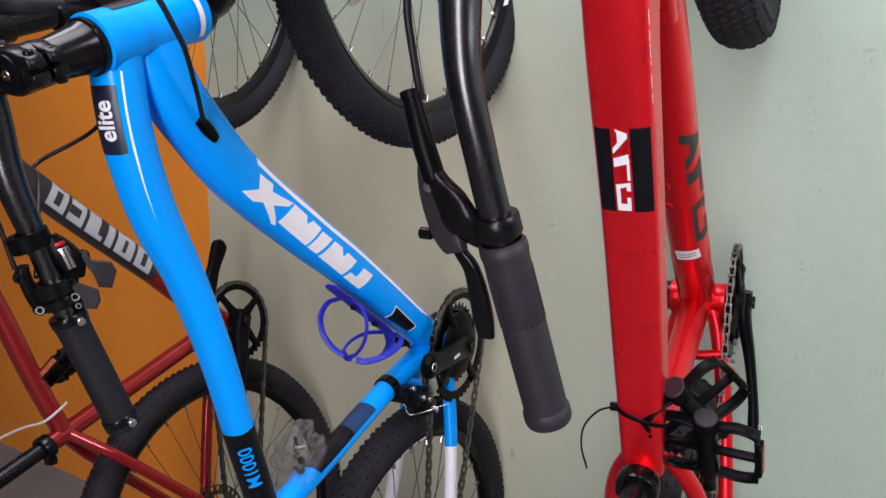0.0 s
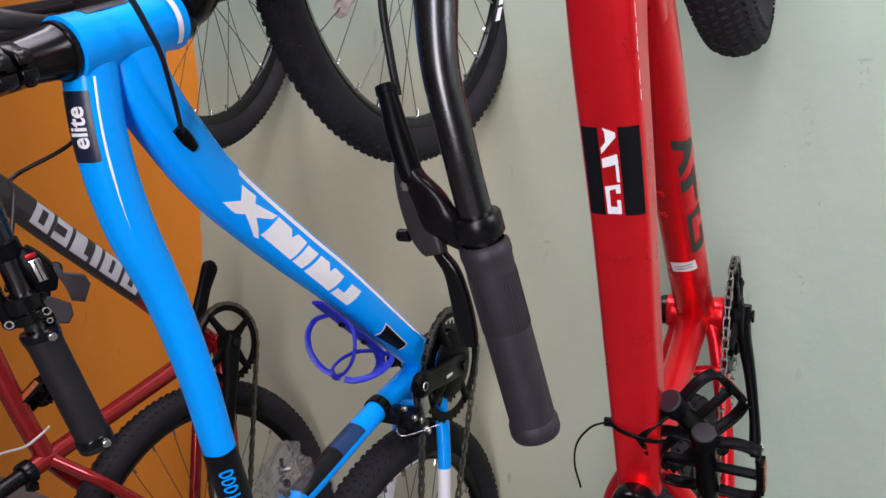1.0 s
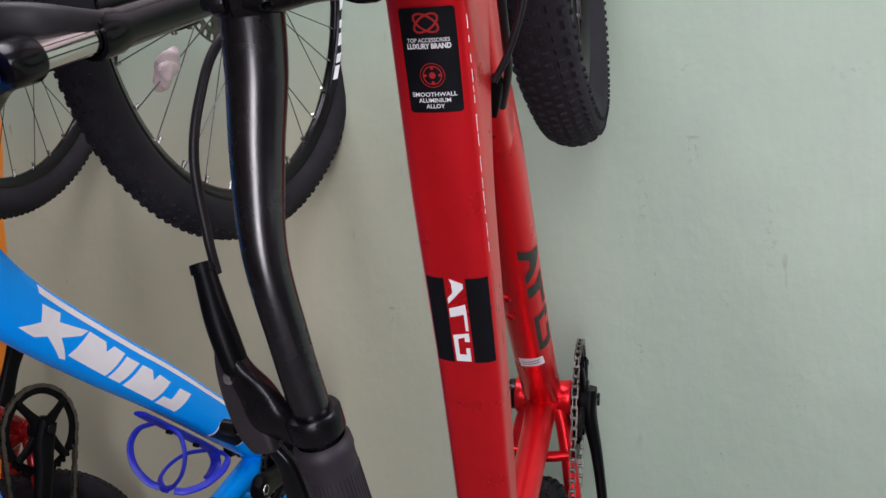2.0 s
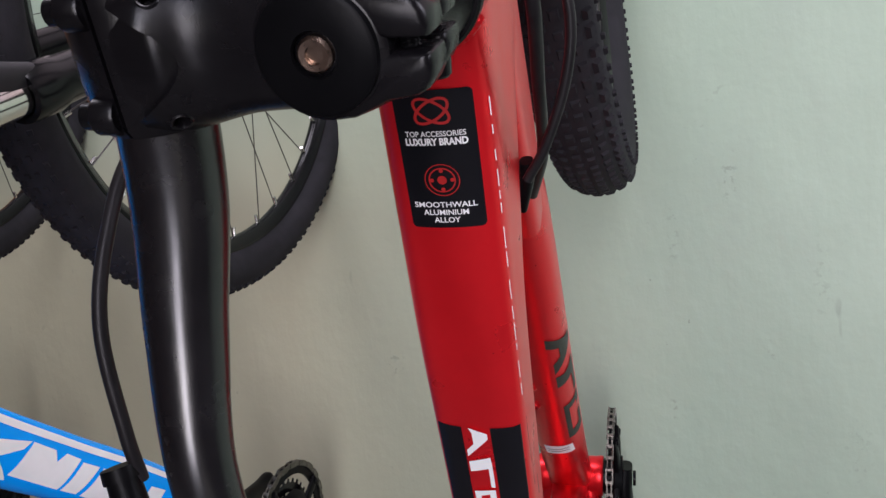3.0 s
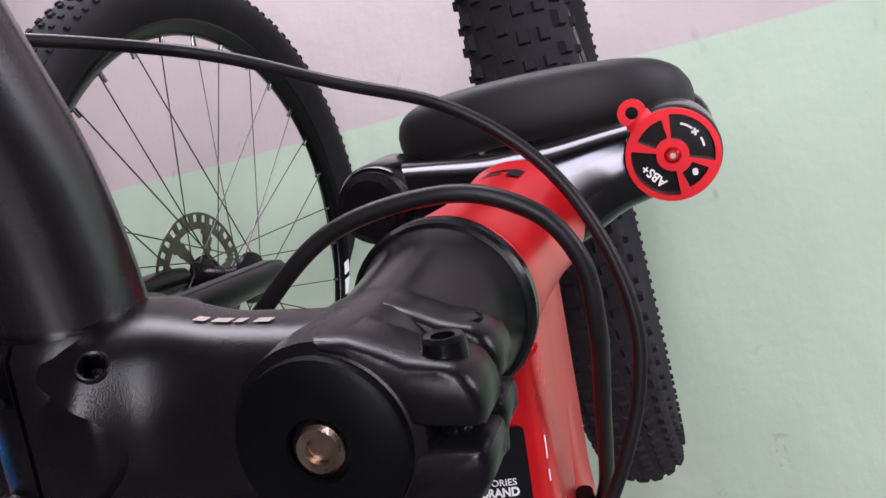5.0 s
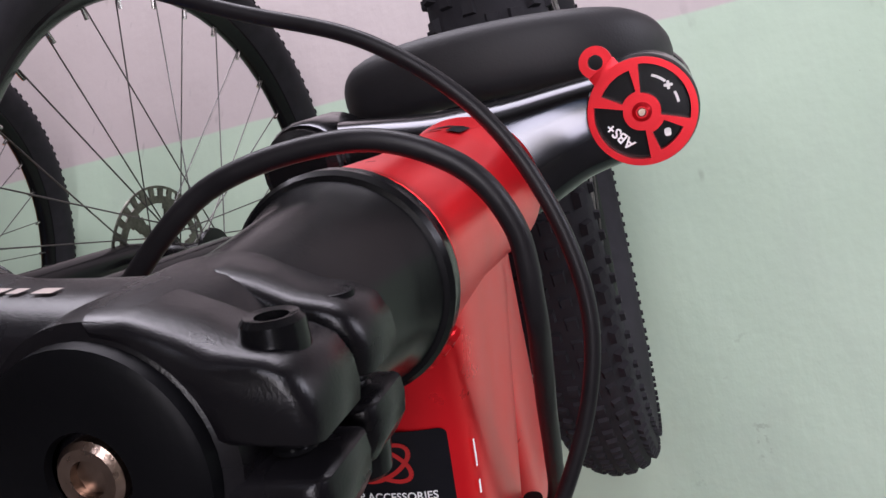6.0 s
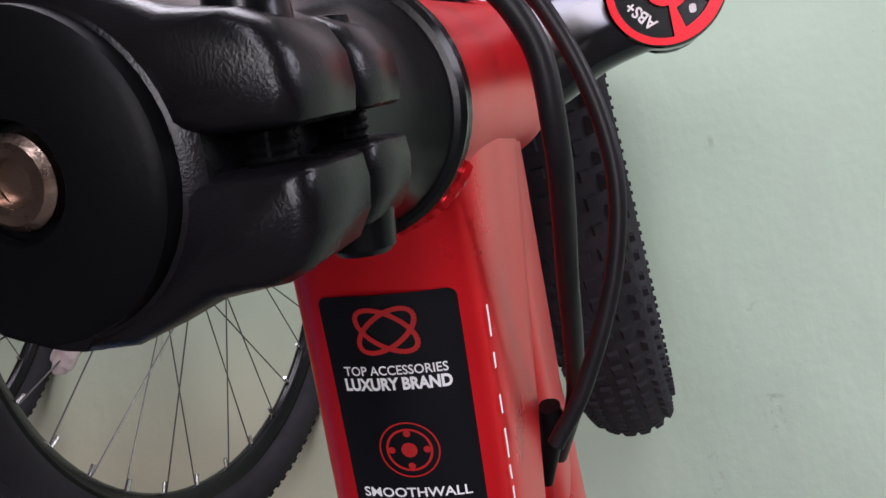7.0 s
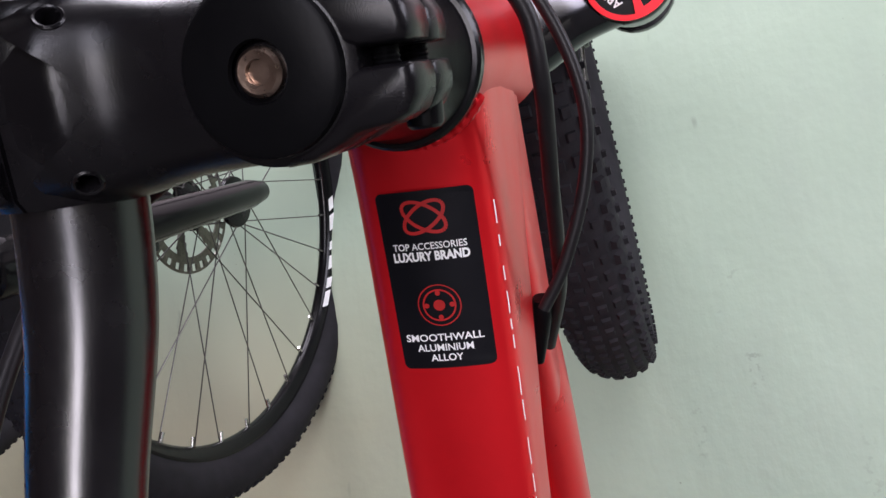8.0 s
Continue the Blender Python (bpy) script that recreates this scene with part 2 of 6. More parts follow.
def polar_plate(centre, ex, ey, axis, r0, r1, h0, h1, windows, seg=96, rows=10):
    """A flat ring between two radii with windows (turn from, to, radius from, to) cut through it; heights along the axis."""
    bm = bmesh.new()
    c, ex, ey, ax = Vector(centre), Vector(ex), Vector(ey), Vector(axis)
    radii = [r0 + (r1 - r0) * k / rows for k in range(rows + 1)]
    solid = set()
    for i in range(seg):
        q = 360 * (i + 0.5) / seg
        for k in range(rows):
            r = (radii[k] + radii[k + 1]) / 2
            if not any((a <= q <= b or a <= q - 360 <= b) and lo <= r <= hi for a, b, lo, hi in windows):
                solid.add((i, k))
    made = {}

    def vert(i, k, h):
        key = (i % seg, k, h)
        if key not in made:
            q = 2 * math.pi * i / seg
            made[key] = bm.verts.new(c + (ex * math.cos(q) + ey * math.sin(q)) * radii[k] + ax * h)
        return made[key]

    for i, k in solid:
        for h in (h0, h1):
            bm.faces.new([vert(*v, h) for v in ((i, k), (i + 1, k), (i + 1, k + 1), (i, k + 1))])
        for (di, dk), a, b in (((-1, 0), (i, k), (i, k + 1)), ((1, 0), (i + 1, k), (i + 1, k + 1)), ((0, -1), (i, k), (i + 1, k)), ((0, 1), (i, k + 1), (i + 1, k + 1))):
            if ((i + di) % seg, k + dk) not in solid:
                bm.faces.new((vert(*a, h0), vert(*b, h0), vert(*b, h1), vert(*a, h1)))
    return bm


def disc_body(r, h0, h1, bevel=0.0008):
    return [(0, h0), (r - bevel, h0), (r, h0 + bevel), (r, h1 - bevel), (r - bevel, h1), (0, h1)]


def block(bm, centre, size, axes=None, bevel=0.0, taper=1.0):
    """A bevelled box; axes: three directions of its edges."""
    ax = [Vector(a).normalized() for a in (axes or ((1, 0, 0), (0, 1, 0), (0, 0, 1)))]
    c, vs = Vector(centre), []
    for i, j, k in ((x, y, z) for x in (-1, 1) for y in (-1, 1) for z in (-1, 1)):
        w = taper if k > 0 else 1.0
        vs.append(bm.verts.new(c + ax[0] * i * size[0] / 2 * w + ax[1] * j * size[1] / 2 * w + ax[2] * k * size[2] / 2))
    fs = [bm.faces.new([vs[n] for n in q]) for q in ((0, 1, 3, 2), (4, 6, 7, 5), (0, 4, 5, 1), (2, 3, 7, 6), (0, 2, 6, 4), (1, 5, 7, 3))]
    if bevel:
        es = list({e for f in fs for e in f.edges})
        bmesh.ops.bevel(bm, geom=es, offset=bevel, segments=2, profile=0.6, affect="EDGES", clamp_overlap=True)
    return bm


def spline(pts, n):
    """Catmull-Rom through rows of numbers."""
    p = [np.array(q, float) for q in pts]
    p = [2 * p[0] - p[1], *p, 2 * p[-1] - p[-2]]
    out = []
    for a, b, c, d in zip(p, p[1:], p[2:], p[3:]):
        for t in np.arange(n) / n:
            out.append(0.5 * (2 * b + (c - a) * t + (2 * a - 5 * b + 4 * c - d) * t * t + (3 * b - a - 3 * c + d) * t ** 3))
    out.append(p[-2])
    return out


class Tube:
    """A swept tube; rows of (x, y, z, half width, half height); square: 2 is an ellipse, more is boxier; crown: a slight dome on the upper face."""

    def __init__(self, rows, n=8, square=2.0, side=(1, 0, 0), seg=28, crown=0.0):
        rows = spline(rows, n)
        self.p = [Vector(q[:3]) for q in rows]
        self.w, self.h = [q[3] for q in rows], [q[4] for q in rows]
        self.square, self.seg, self.crown = square, seg, crown
        self.s, self.nrm, self.tan = [], [], []
        prev = Vector(side)
        for i in range(len(self.p)):
            t = (self.p[min(i + 1, len(self.p) - 1)] - self.p[max(i - 1, 0)]).normalized()
            s = (prev - t * t.dot(prev)).normalized()
            prev = s
            self.s.append(s), self.tan.append(t), self.nrm.append(t.cross(s))
        self.run = [0.0]
        for a, b in zip(self.p, self.p[1:]):
            self.run.append(self.run[-1] + (b - a).length)

    def ring(self, q):
        k = 2 / self.square
        c, s = math.cos(q), math.sin(q)
        c, s = math.copysign(abs(c) ** k, c), math.copysign(abs(s) ** k, s)
        return c, s + (self.crown * (1 - c * c) if s > 0 else 0)

    def at(self, run, q, lift=0.0):
        """The place on the surface at a run along the tube and a turn q round it."""
        i = max(0, min(len(self.run) - 2, int(np.searchsorted(self.run, run)) - 1))
        f = (run - self.run[i]) / (self.run[i + 1] - self.run[i])
        mix = lambda a: a[i] * (1 - f) + a[i + 1] * f
        c, s = self.ring(q)
        return mix(self.p) + mix(self.s) * c * (mix(self.w) + lift) + mix(self.nrm) * s * (mix(self.h) + lift)

    def mesh(self, bm, caps=True):
        rings = []
        for p, s, n, w, h in zip(self.p, self.s, self.nrm, self.w, self.h):
            rings.append([bm.verts.new(p + s * c * w + n * d * h) for c, d in (self.ring(2 * math.pi * (i + 0.5) / self.seg) for i in range(self.seg))])
        for a, b in zip(rings, rings[1:]):
            for i in range(self.seg):
                j = (i + 1) % self.seg
                bm.faces.new((a[i], a[j], b[j], b[i]))
        if caps:
            bm.faces.new(rings[0]), bm.faces.new(rings[-1])
        return bm


def pipe(bm, pts, r, n=8, seg=12, side=(0.3, 0.5, 0.8)):
    return Tube([(*p, r, r) for p in pts], n, 2.0, side, seg).mesh(bm)


def decal(name, polys, put, mat, parent, label="", cut=0.004):
    """Flat outlines laid on a surface: polys of (x, y), put(x, y) gives the place."""
    bm = bmesh.new()
    for poly in polys:
        bm.faces.new([bm.verts.new((x, y, 0)) for x, y in poly])
    bmesh.ops.remove_doubles(bm, verts=bm.verts[:], dist=0.00012)
    return wrap(name, bm, put, mat, parent, label, cut)


def wrap(name, bm, put, mat, parent, label="", cut=0.004):
    bmesh.ops.triangulate(bm, faces=[f for f in bm.faces if len(f.verts) > 4])
    for axis in (0, 1):
        vals = [v.co[axis] for v in bm.verts]
        lo, hi = min(vals), max(vals)
        for k in range(1, int((hi - lo) / cut) + 1):
            co, no = Vector((0, 0, 0)), Vector((0, 0, 0))
            co[axis], no[axis] = lo + k * cut, 1
            bmesh.ops.bisect_plane(bm, geom=bm.verts[:] + bm.edges[:] + bm.faces[:], plane_co=co, plane_no=no, dist=1e-6)
    for v in bm.verts:
        v.co = put(v.co.x, v.co.y)
    return part(name, bm, mat, parent, label)


def lettering(text, size, bold=0.0, stretch=1.0):
    """A bmesh of built-in-font letters, centred, in the xy plane."""
    cu = bpy.data.curves.new("text", "FONT")
    cu.body, cu.size, cu.align_x, cu.align_y, cu.offset, cu.resolution_u = text, size, "CENTER", "CENTER", bold, 3
    ob = new("text", cu)
    bpy.context.view_layer.update()
    me = bpy.data.meshes.new_from_object(ob.evaluated_get(bpy.context.evaluated_depsgraph_get()))
    bm = bmesh.new()
    bm.from_mesh(me)
    bpy.data.objects.remove(ob)
    bpy.data.curves.remove(cu)
    bpy.data.meshes.remove(me)
    for v in bm.verts:
        v.co.x *= stretch
    return bm


def rounded(w, h, r, cx=0.0, cy=0.0, n=5):
    out = []
    for x, y, q in ((1, 1, 0), (-1, 1, 90), (-1, -1, 180), (1, -1, 270)):
        for k in range(n + 1):
            a = radians(q + 90 * k / n)
            out.append((cx + x * (w / 2 - r) + r * math.cos(a), cy + y * (h / 2 - r) + r * math.sin(a)))
    return out


def band(pts, width):
    """Quads along a flat line of points."""
    out = []
    for (x0, y0), (x1, y1) in zip(pts, pts[1:]):
        d = math.hypot(x1 - x0, y1 - y0)
        nx, ny = -(y1 - y0) / d * width / 2, (x1 - x0) / d * width / 2
        out.append([(x0 + nx, y0 + ny), (x0 - nx, y0 - ny), (x1 - nx, y1 - ny), (x1 + nx, y1 + ny)])
    return out


# ---- the room ----
def slab(name, lo, hi, mat, kind="structure", label="", category="", bevel=0.0):
    bm = bmesh.new()
    lo, hi = Vector(lo), Vector(hi)
    block(bm, (lo + hi) / 2, hi - lo, None, bevel)
    ob = part(name, bm, mat, None, label, smooth=False)
    return tagged(ob, label, category, "", kind)


slab("wall_north", (-3.2, 0.0, -0.05), (2.4, 0.18, 3.0), WALL, label="plaster wall painted sage green, orange and off-white", category="wall")
# all but the north wall is unseen, added to close the room
slab("floor", (-3.2, -2.5, -0.15), (2.4, 0.0, -0.05), CONCRETE, label="worn grey concrete shop floor", category="floor")
slab("floor_step", (-0.30, -1.0, -0.046), (1.2, -0.004, 0.012), CONCRETE, label="low worn concrete step along the wall", category="step", bevel=0.006)
slab("ceiling_1", (-3.38, -2.68, 3.0), (2.58, -2.0, 3.12), CEILING_PAINT, label="unseen plain ceiling closing the room", category="ceiling")
slab("ceiling_2", (-3.38, -0.5, 3.0), (2.58, 0.18, 3.12), CEILING_PAINT, label="unseen plain ceiling beside the roof opening", category="ceiling")
slab("ceiling_3", (-3.38, -2.0, 3.0), (-2.35, -0.5, 3.12), CEILING_PAINT, label="unseen plain ceiling beside the roof opening", category="ceiling")
slab("ceiling_4", (0.65, -2.0, 3.0), (2.58, -0.5, 3.12), CEILING_PAINT, label="unseen plain ceiling beside the roof opening", category="ceiling")
# opaque sheet, unseen, added above the top lamp to stop the sun
slab("sun_block_panel", (-2.35, -2.0, 3.03), (0.65, -0.5, 3.06), ROOF_COVER, label="unseen opaque pale roof panel that keeps the sun out", category="roof panel")
# unseen walls, kept dark so that black parts reflect little
slab("wall_west", (-3.38, -2.5, -0.05), (-3.2, 0.18, 3.0), PLASTER, label="unseen dark grey-brown side wall closing the room", category="wall")
slab("wall_east_1", (2.4, -0.15, -0.05), (2.58, 0.18, 3.0), PLASTER, label="unseen dark grey-brown side wall closing the room", category="wall")
slab("wall_east_2", (2.4, -2.5, -0.05), (2.58, -1.1, 3.0), PLASTER, label="unseen dark grey-brown side wall closing the room", category="wall")
slab("wall_east_3", (2.4, -1.1, 2.7), (2.58, -0.15, 3.0), PLASTER, label="unseen dark grey-brown wall above the side opening", category="wall")
slab("wall_east_4", (2.4, -1.1, -0.05), (2.58, -0.15, 1.6), PLASTER, label="unseen dark grey-brown wall below the side opening", category="wall")
slab("wall_south_1", (-3.38, -2.68, -0.05), (0.3, -2.5, 3.0), PLASTER, label="unseen dark grey-brown wall left of the front opening", category="wall")
slab("wall_south_2", (1.2, -2.68, -0.05), (2.58, -2.5, 3.0), PLASTER, label="unseen dark grey-brown wall right of the front opening", category="wall")
slab("wall_south_3", (0.3, -2.68, 2.2), (1.2, -2.5, 3.0), PLASTER, label="unseen dark grey-brown wall above the front opening", category="wall")

# unseen ground, added as a bright reflector beyond the front opening
slab("ground", (-40, -60, -0.30), (40, -2.68, -0.08), PAVING, label="unseen pale sunlit concrete ground beyond the front opening", category="pavement")

SIDE = Vector((1, 0, 0))


class Steer:
    """The steering axis of a bicycle: s along it from the stem cap, a across, o ahead; turn of the wheel in degrees."""

    def __init__(self, cap, turn, head=19.5, lean=0.0):
        h, q = radians(head), radians(turn)
        self.cap = Vector(cap)
        self.down = (Vector((0, math.sin(h), -math.cos(h))) + SIDE * lean).normalized()
        self.fore = Vector((0, math.cos(h), math.sin(h)))
        self.side = self.fore.cross(self.down).normalized()
        if self.side.x < 0:
            self.side = -self.side
        self.o = self.fore * math.cos(q) + self.side * math.sin(q)
        self.a = self.side * math.cos(q) - self.fore * math.sin(q)

    def __call__(self, a, s, o):
        return self.cap + self.a * a + self.down * s + self.o * o


# ---- wheels ----
def knob_box(bm, c, ax, sx, sy, h):
    """A tread block: foot a little wider than the top."""
    x, y, z = ax
    lo = [bm.verts.new(c + x * i * sx / 2 + y * j * sy / 2 - z * 0.001) for i, j in ((-1, -1), (1, -1), (1, 1), (-1, 1))]
    hi = [bm.verts.new(c + x * i * sx / 2.8 + y * j * sy / 2.8 + z * h) for i, j in ((-1, -1), (1, -1), (1, 1), (-1, 1))]
    bm.faces.new(hi)
    for i in range(4):
        j = (i + 1) % 4
        bm.faces.new((lo[i], lo[j], hi[j], hi[i]))


def tyre_mesh(count=132, wide=1.0, knob=1.0, outer=0.0, rows=None):
    half = [(0.2890, 0.0105), (0.2960, 0.0180), (0.3060, 0.0245), (0.3180, 0.0262), (0.3290, 0.0236), (0.3370, 0.0160), (0.3405, 0.0075), (0.3412, 0.0)]
    half = [(r + outer * (r - 0.289) / 0.052, x * (1 + (wide - 1) * min(1, (r - 0.285) / 0.02))) for r, x in half]
    bm = turned(bmesh.new(), [(r, -x) for r, x in half] + [(r, x) for r, x in half[-2::-1]], (0, 0, 0), (1, 0, 0), 96, (0, 1, 0))
    for k in range(count):
        for row, (x, r, tilt, sx, sy) in enumerate(rows or ((-0.0042, 0.3405, 5, 0.0056, 0.0066), (0.0042, 0.3405, -5, 0.0056, 0.0066), (-0.0125, 0.3378, 30, 0.0050, 0.0058),
                                                    (0.0125, 0.3378, -30, 0.0050, 0.0058), (-0.0205, 0.3318, 52, 0.0052, 0.0072), (0.0205, 0.3318, -52, 0.0052, 0.0072))):
            q = 2 * math.pi * (k + (0.5 if row in (1, 2, 3) else 0.0) + (0.12 if k % 2 and row > 3 else 0)) / count
            out, along = Vector((0, math.cos(q), math.sin(q))), Vector((0, -math.sin(q), math.cos(q)))
            t = radians(tilt)
            z = out * math.cos(t) - SIDE * math.sin(t)
            knob_box(bm, out * r + SIDE * x, (z.cross(along), along, z), sx, sy * (0.85 if k % 2 else 1.1), 0.0027 * knob)
    return bm


# wide trail tyre: blocks of eight millimetres, a row of shoulder blocks and small lugs on the wall
TRAIL_ROWS = ((-0.0055, 0.3492, 6, 0.0082, 0.0088), (0.0055, 0.3492, -6, 0.0082, 0.0088), (-0.0165, 0.3458, 24, 0.0078, 0.0086),
              (0.0165, 0.3458, -24, 0.0078, 0.0086), (-0.0260, 0.3390, 55, 0.0080, 0.0096), (0.0260, 0.3390, -55, 0.0080, 0.0096),
              (-0.0312, 0.3245, 84, 0.0040, 0.0060), (0.0312, 0.3245, -84, 0.0040, 0.0060))


def spoke_mesh(side, lead):
    bm = bmesh.new()
    a, b = math.radians(lead), 0.0
    hub = Vector((side * 0.029, 0.024 * math.cos(a), 0.024 * math.sin(a)))
    end = Vector((side * 0.003, 0.274, 0.0))
    turned(bm, [(0.0008, 0), (0.0008, (end - hub).length)], hub, end - hub, 6)
    return bm


WHEEL = {}


def wheel(bike, name, centre, axle, spin, rotor=True, nipples=True, text=None, size=1.0, trail=False):
    """A mountain-bike wheel: rim, knobby tyre, hub, 32 spokes with nipples and a brake rotor."""
    if not WHEEL:
        bm = turned(bmesh.new(), [(0.2925, -0.0118), (0.2870, -0.0125), (0.2775, -0.0072), (0.2745, -0.0030), (0.2740, 0), (0.2745, 0.0030), (0.2775, 0.0072), (0.2870, 0.0125), (0.2925, 0.0118)], (0, 0, 0), (1, 0, 0), 96, (0, 1, 0))
        WHEEL["rim"] = part("front_wheel", bm, ALLOY_GLOSS)
        WHEEL["tyre"] = part("tyre", tyre_mesh(), RUBBER, None, "", True, 50)
        WHEEL["trail"] = part("tyre", tyre_mesh(138, 1.22, 1.15, 0.0090, TRAIL_ROWS), RUBBER, None, "", True, 50)
        bm = turned(bmesh.new(), [(0, -0.058), (0.006, -0.058), (0.008, -0.05), (0.008, -0.036), (0.029, -0.034), (0.030, -0.030), (0.017, -0.026), (0.014, 0), (0.017, 0.026), (0.030, 0.030), (0.029, 0.034), (0.008, 0.036), (0.008, 0.05), (0.006, 0.058), (0, 0.058)], (0, 0, 0), (1, 0, 0), 24)
        WHEEL["hub"] = part("hub", bm, ALLOY)
        for side in (-1, 1):
            for lead in (-62, 62):
                WHEEL[side, lead] = part("spoke", spoke_mesh(side, lead), SPOKE)
        WHEEL["nipple"] = part("nipple", turned(bmesh.new(), [(0, 0), (0.0022, 0), (0.0020, 0.011), (0, 0.011)], (0, 0.2635, 0), (0, 1, 0), 8), STEEL)
        slots = [(60 * k + 8 + 2 * m, 60 * k + 50 + 2 * m, 0.024 + 0.006 * m, 0.030 + 0.006 * m) for k in range(6) for m in range(6)]
        slots += [(12 * k, 12 * k + 5, 0.069, 0.076) for k in range(30)]
        bm = polar_plate((-0.036, 0, 0), (0, 1, 0), (0, 0, 1), (1, 0, 0), 0.018, 0.080, -0.0009, 0.0009, slots, 120, 22)
        WHEEL["rotor"] = part("brake_rotor", bm, CHAIN_STEEL)
        WHEEL["seed"] = [WHEEL[k] for k in WHEEL]
    s, t, a = basis(axle, (0, 0.334, -0.943))
    m = Matrix((a, s, t)).transposed().to_4x4()
    m = Matrix.Translation(centre) @ m @ Matrix.Rotation(radians(spin), 4, "X") @ Matrix.Scale(size, 4)
    rim = new(name, WHEEL["rim"].data)
    rim.parent = bike
    rim.matrix_local = m
    one = Matrix.Identity(4)
    again(WHEEL["trail" if trail else "tyre"], rim, one), again(WHEEL["hub"], rim, one)
    if rotor:
        again(WHEEL["rotor"], rim, one)
    for k in range(8):
        for n, (side, lead) in enumerate(((1, 62), (-1, 62), (1, -62), (-1, -62))):
            r = Matrix.Rotation(2 * math.pi * (k * 4 + n) / 32, 4, "X")
            again(WHEEL[side, lead], rim, r)
            if nipples:
                again(WHEEL["nipple"], rim, r)
    if text:
        # printed blocks on the rim wall
        start, mat, label = text
        for sgn in (1, -1):
            polys = []
            for k, w in enumerate((5.0, 3.2, 4.2, 2.6, 4.6, 3.6)):
                q0 = start + k * 6.0
                polys.append([(radians(q0), 0.2795), (radians(q0 + w), 0.2795), (radians(q0 + w + 1.2), 0.2865), (radians(q0 + 1.2), 0.2865)])
            put = lambda q, r: Vector((sgn * (0.0073 + (r - 0.2775) * 0.56 + 0.0005), r * math.cos(q), r * math.sin(q)))
            decal("rim_print", polys, put, mat, rim, label, 0.03)
    return rim


# ---- bicycle parts ----
def fork(bike, st, top, mats, axle_s, knob=False, leg=0.065, ahead=0.040):
    """Suspension fork: crown, two stanchions, lower legs, arch, top caps."""
    crown_mat, stan_mat, low_mat = mats
    bm = Tube([(*st(-leg - 0.004, top + 0.022, ahead), 0.018, 0.017), (*st(-leg * 0.6, top + 0.020, ahead * 0.75), 0.019, 0.019), (*st(0, top + 0.016, ahead * 0.25), 0.023, 0.026),
               (*st(leg * 0.6, top + 0.020, ahead * 0.75), 0.019, 0.019), (*st(leg + 0.004, top + 0.022, ahead), 0.018, 0.017)], 8, 2.8, st.down, 24).mesh(bmesh.new())
    for a in (-leg, leg):
        turned(bm, [(0, 0), (0.0178, 0), (0.0192, 0.003), (0.0205, 0.036), (0.019, 0.040)], st(a, top + 0.002, ahead), st.down, 28)
    turned(bm, [(0.024, 0), (0.026, 0.002), (0.026, 0.010), (0.022, 0.016)], st(0, top - 0.004, 0), st.down, 32)
    crown = part("fork", bm, crown_mat, bike, "black suspension fork")
    for a in (-leg, leg):
        turned(b2 := bmesh.new(), [(0.0155, 0.03), (0.0155, 0.20)], st(a, top, ahead), st.down, 24)
        part("stanchion", b2, stan_mat, crown)
        turned(b2 := bmesh.new(), [(0.0165, 0.118), (0.0215, 0.118), (0.0225, 0.122), (0.0225, 0.150), (0.0200, 0.16), (0.0185, 0.30), (0.0165, axle_s - top - 0.01), (0.012, axle_s - top + 0.018), (0, axle_s - top + 0.020)], st(a, top, ahead), st.down, 28)
        part("lower_leg", b2, low_mat, crown)
    arch = [st(-leg, top + 0.150, ahead + 0.002), st(-leg * 1.04, top + 0.104, ahead + 0.014), st(-leg * 0.86, top + 0.074, ahead + 0.024), st(-leg * 0.35, top + 0.060, ahead + 0.028), st(leg * 0.35, top + 0.060, ahead + 0.028), st(leg * 0.86, top + 0.074, ahead + 0.024), st(leg * 1.04, top + 0.104, ahead + 0.014), st(leg, top + 0.150, ahead + 0.002)]
    part("fork_arch", Tube([(*p, 0.0165, 0.011) for p in arch], 6, 2.5, st.down, 20).mesh(bmesh.new()), ARCH, crown, "matt black fork arch")
    turned(b2 := bmesh.new(), [(0, -0.006), (0.013, -0.006), (0.0165, -0.003), (0.0165, 0.003)], st(-leg, top, ahead), st.down, 28)
    part("top_cap", b2, ALLOY, crown)
    # disc brake caliper behind the left leg
    p = st(-leg * 0.72, axle_s - 0.080, ahead - 0.034)
    block(b2 := bmesh.new(), p, (0.030, 0.052, 0.032), (st.a, st.down, st.o), 0.006)
    caliper = part("brake_caliper", b2, ALLOY_GLOSS, crown, "black disc brake caliper")
    for k in (-0.018, 0.018):
        turned(b2 := bmesh.new(), disc_body(0.0042, 0, 0.006), p + st.down * k - st.o * 0.015, -st.o, 12)
        part("caliper_bolt", b2, STEEL, caliper)
    if knob:
        lockout_dial(crown, st, leg, top, ahead)
    return crown


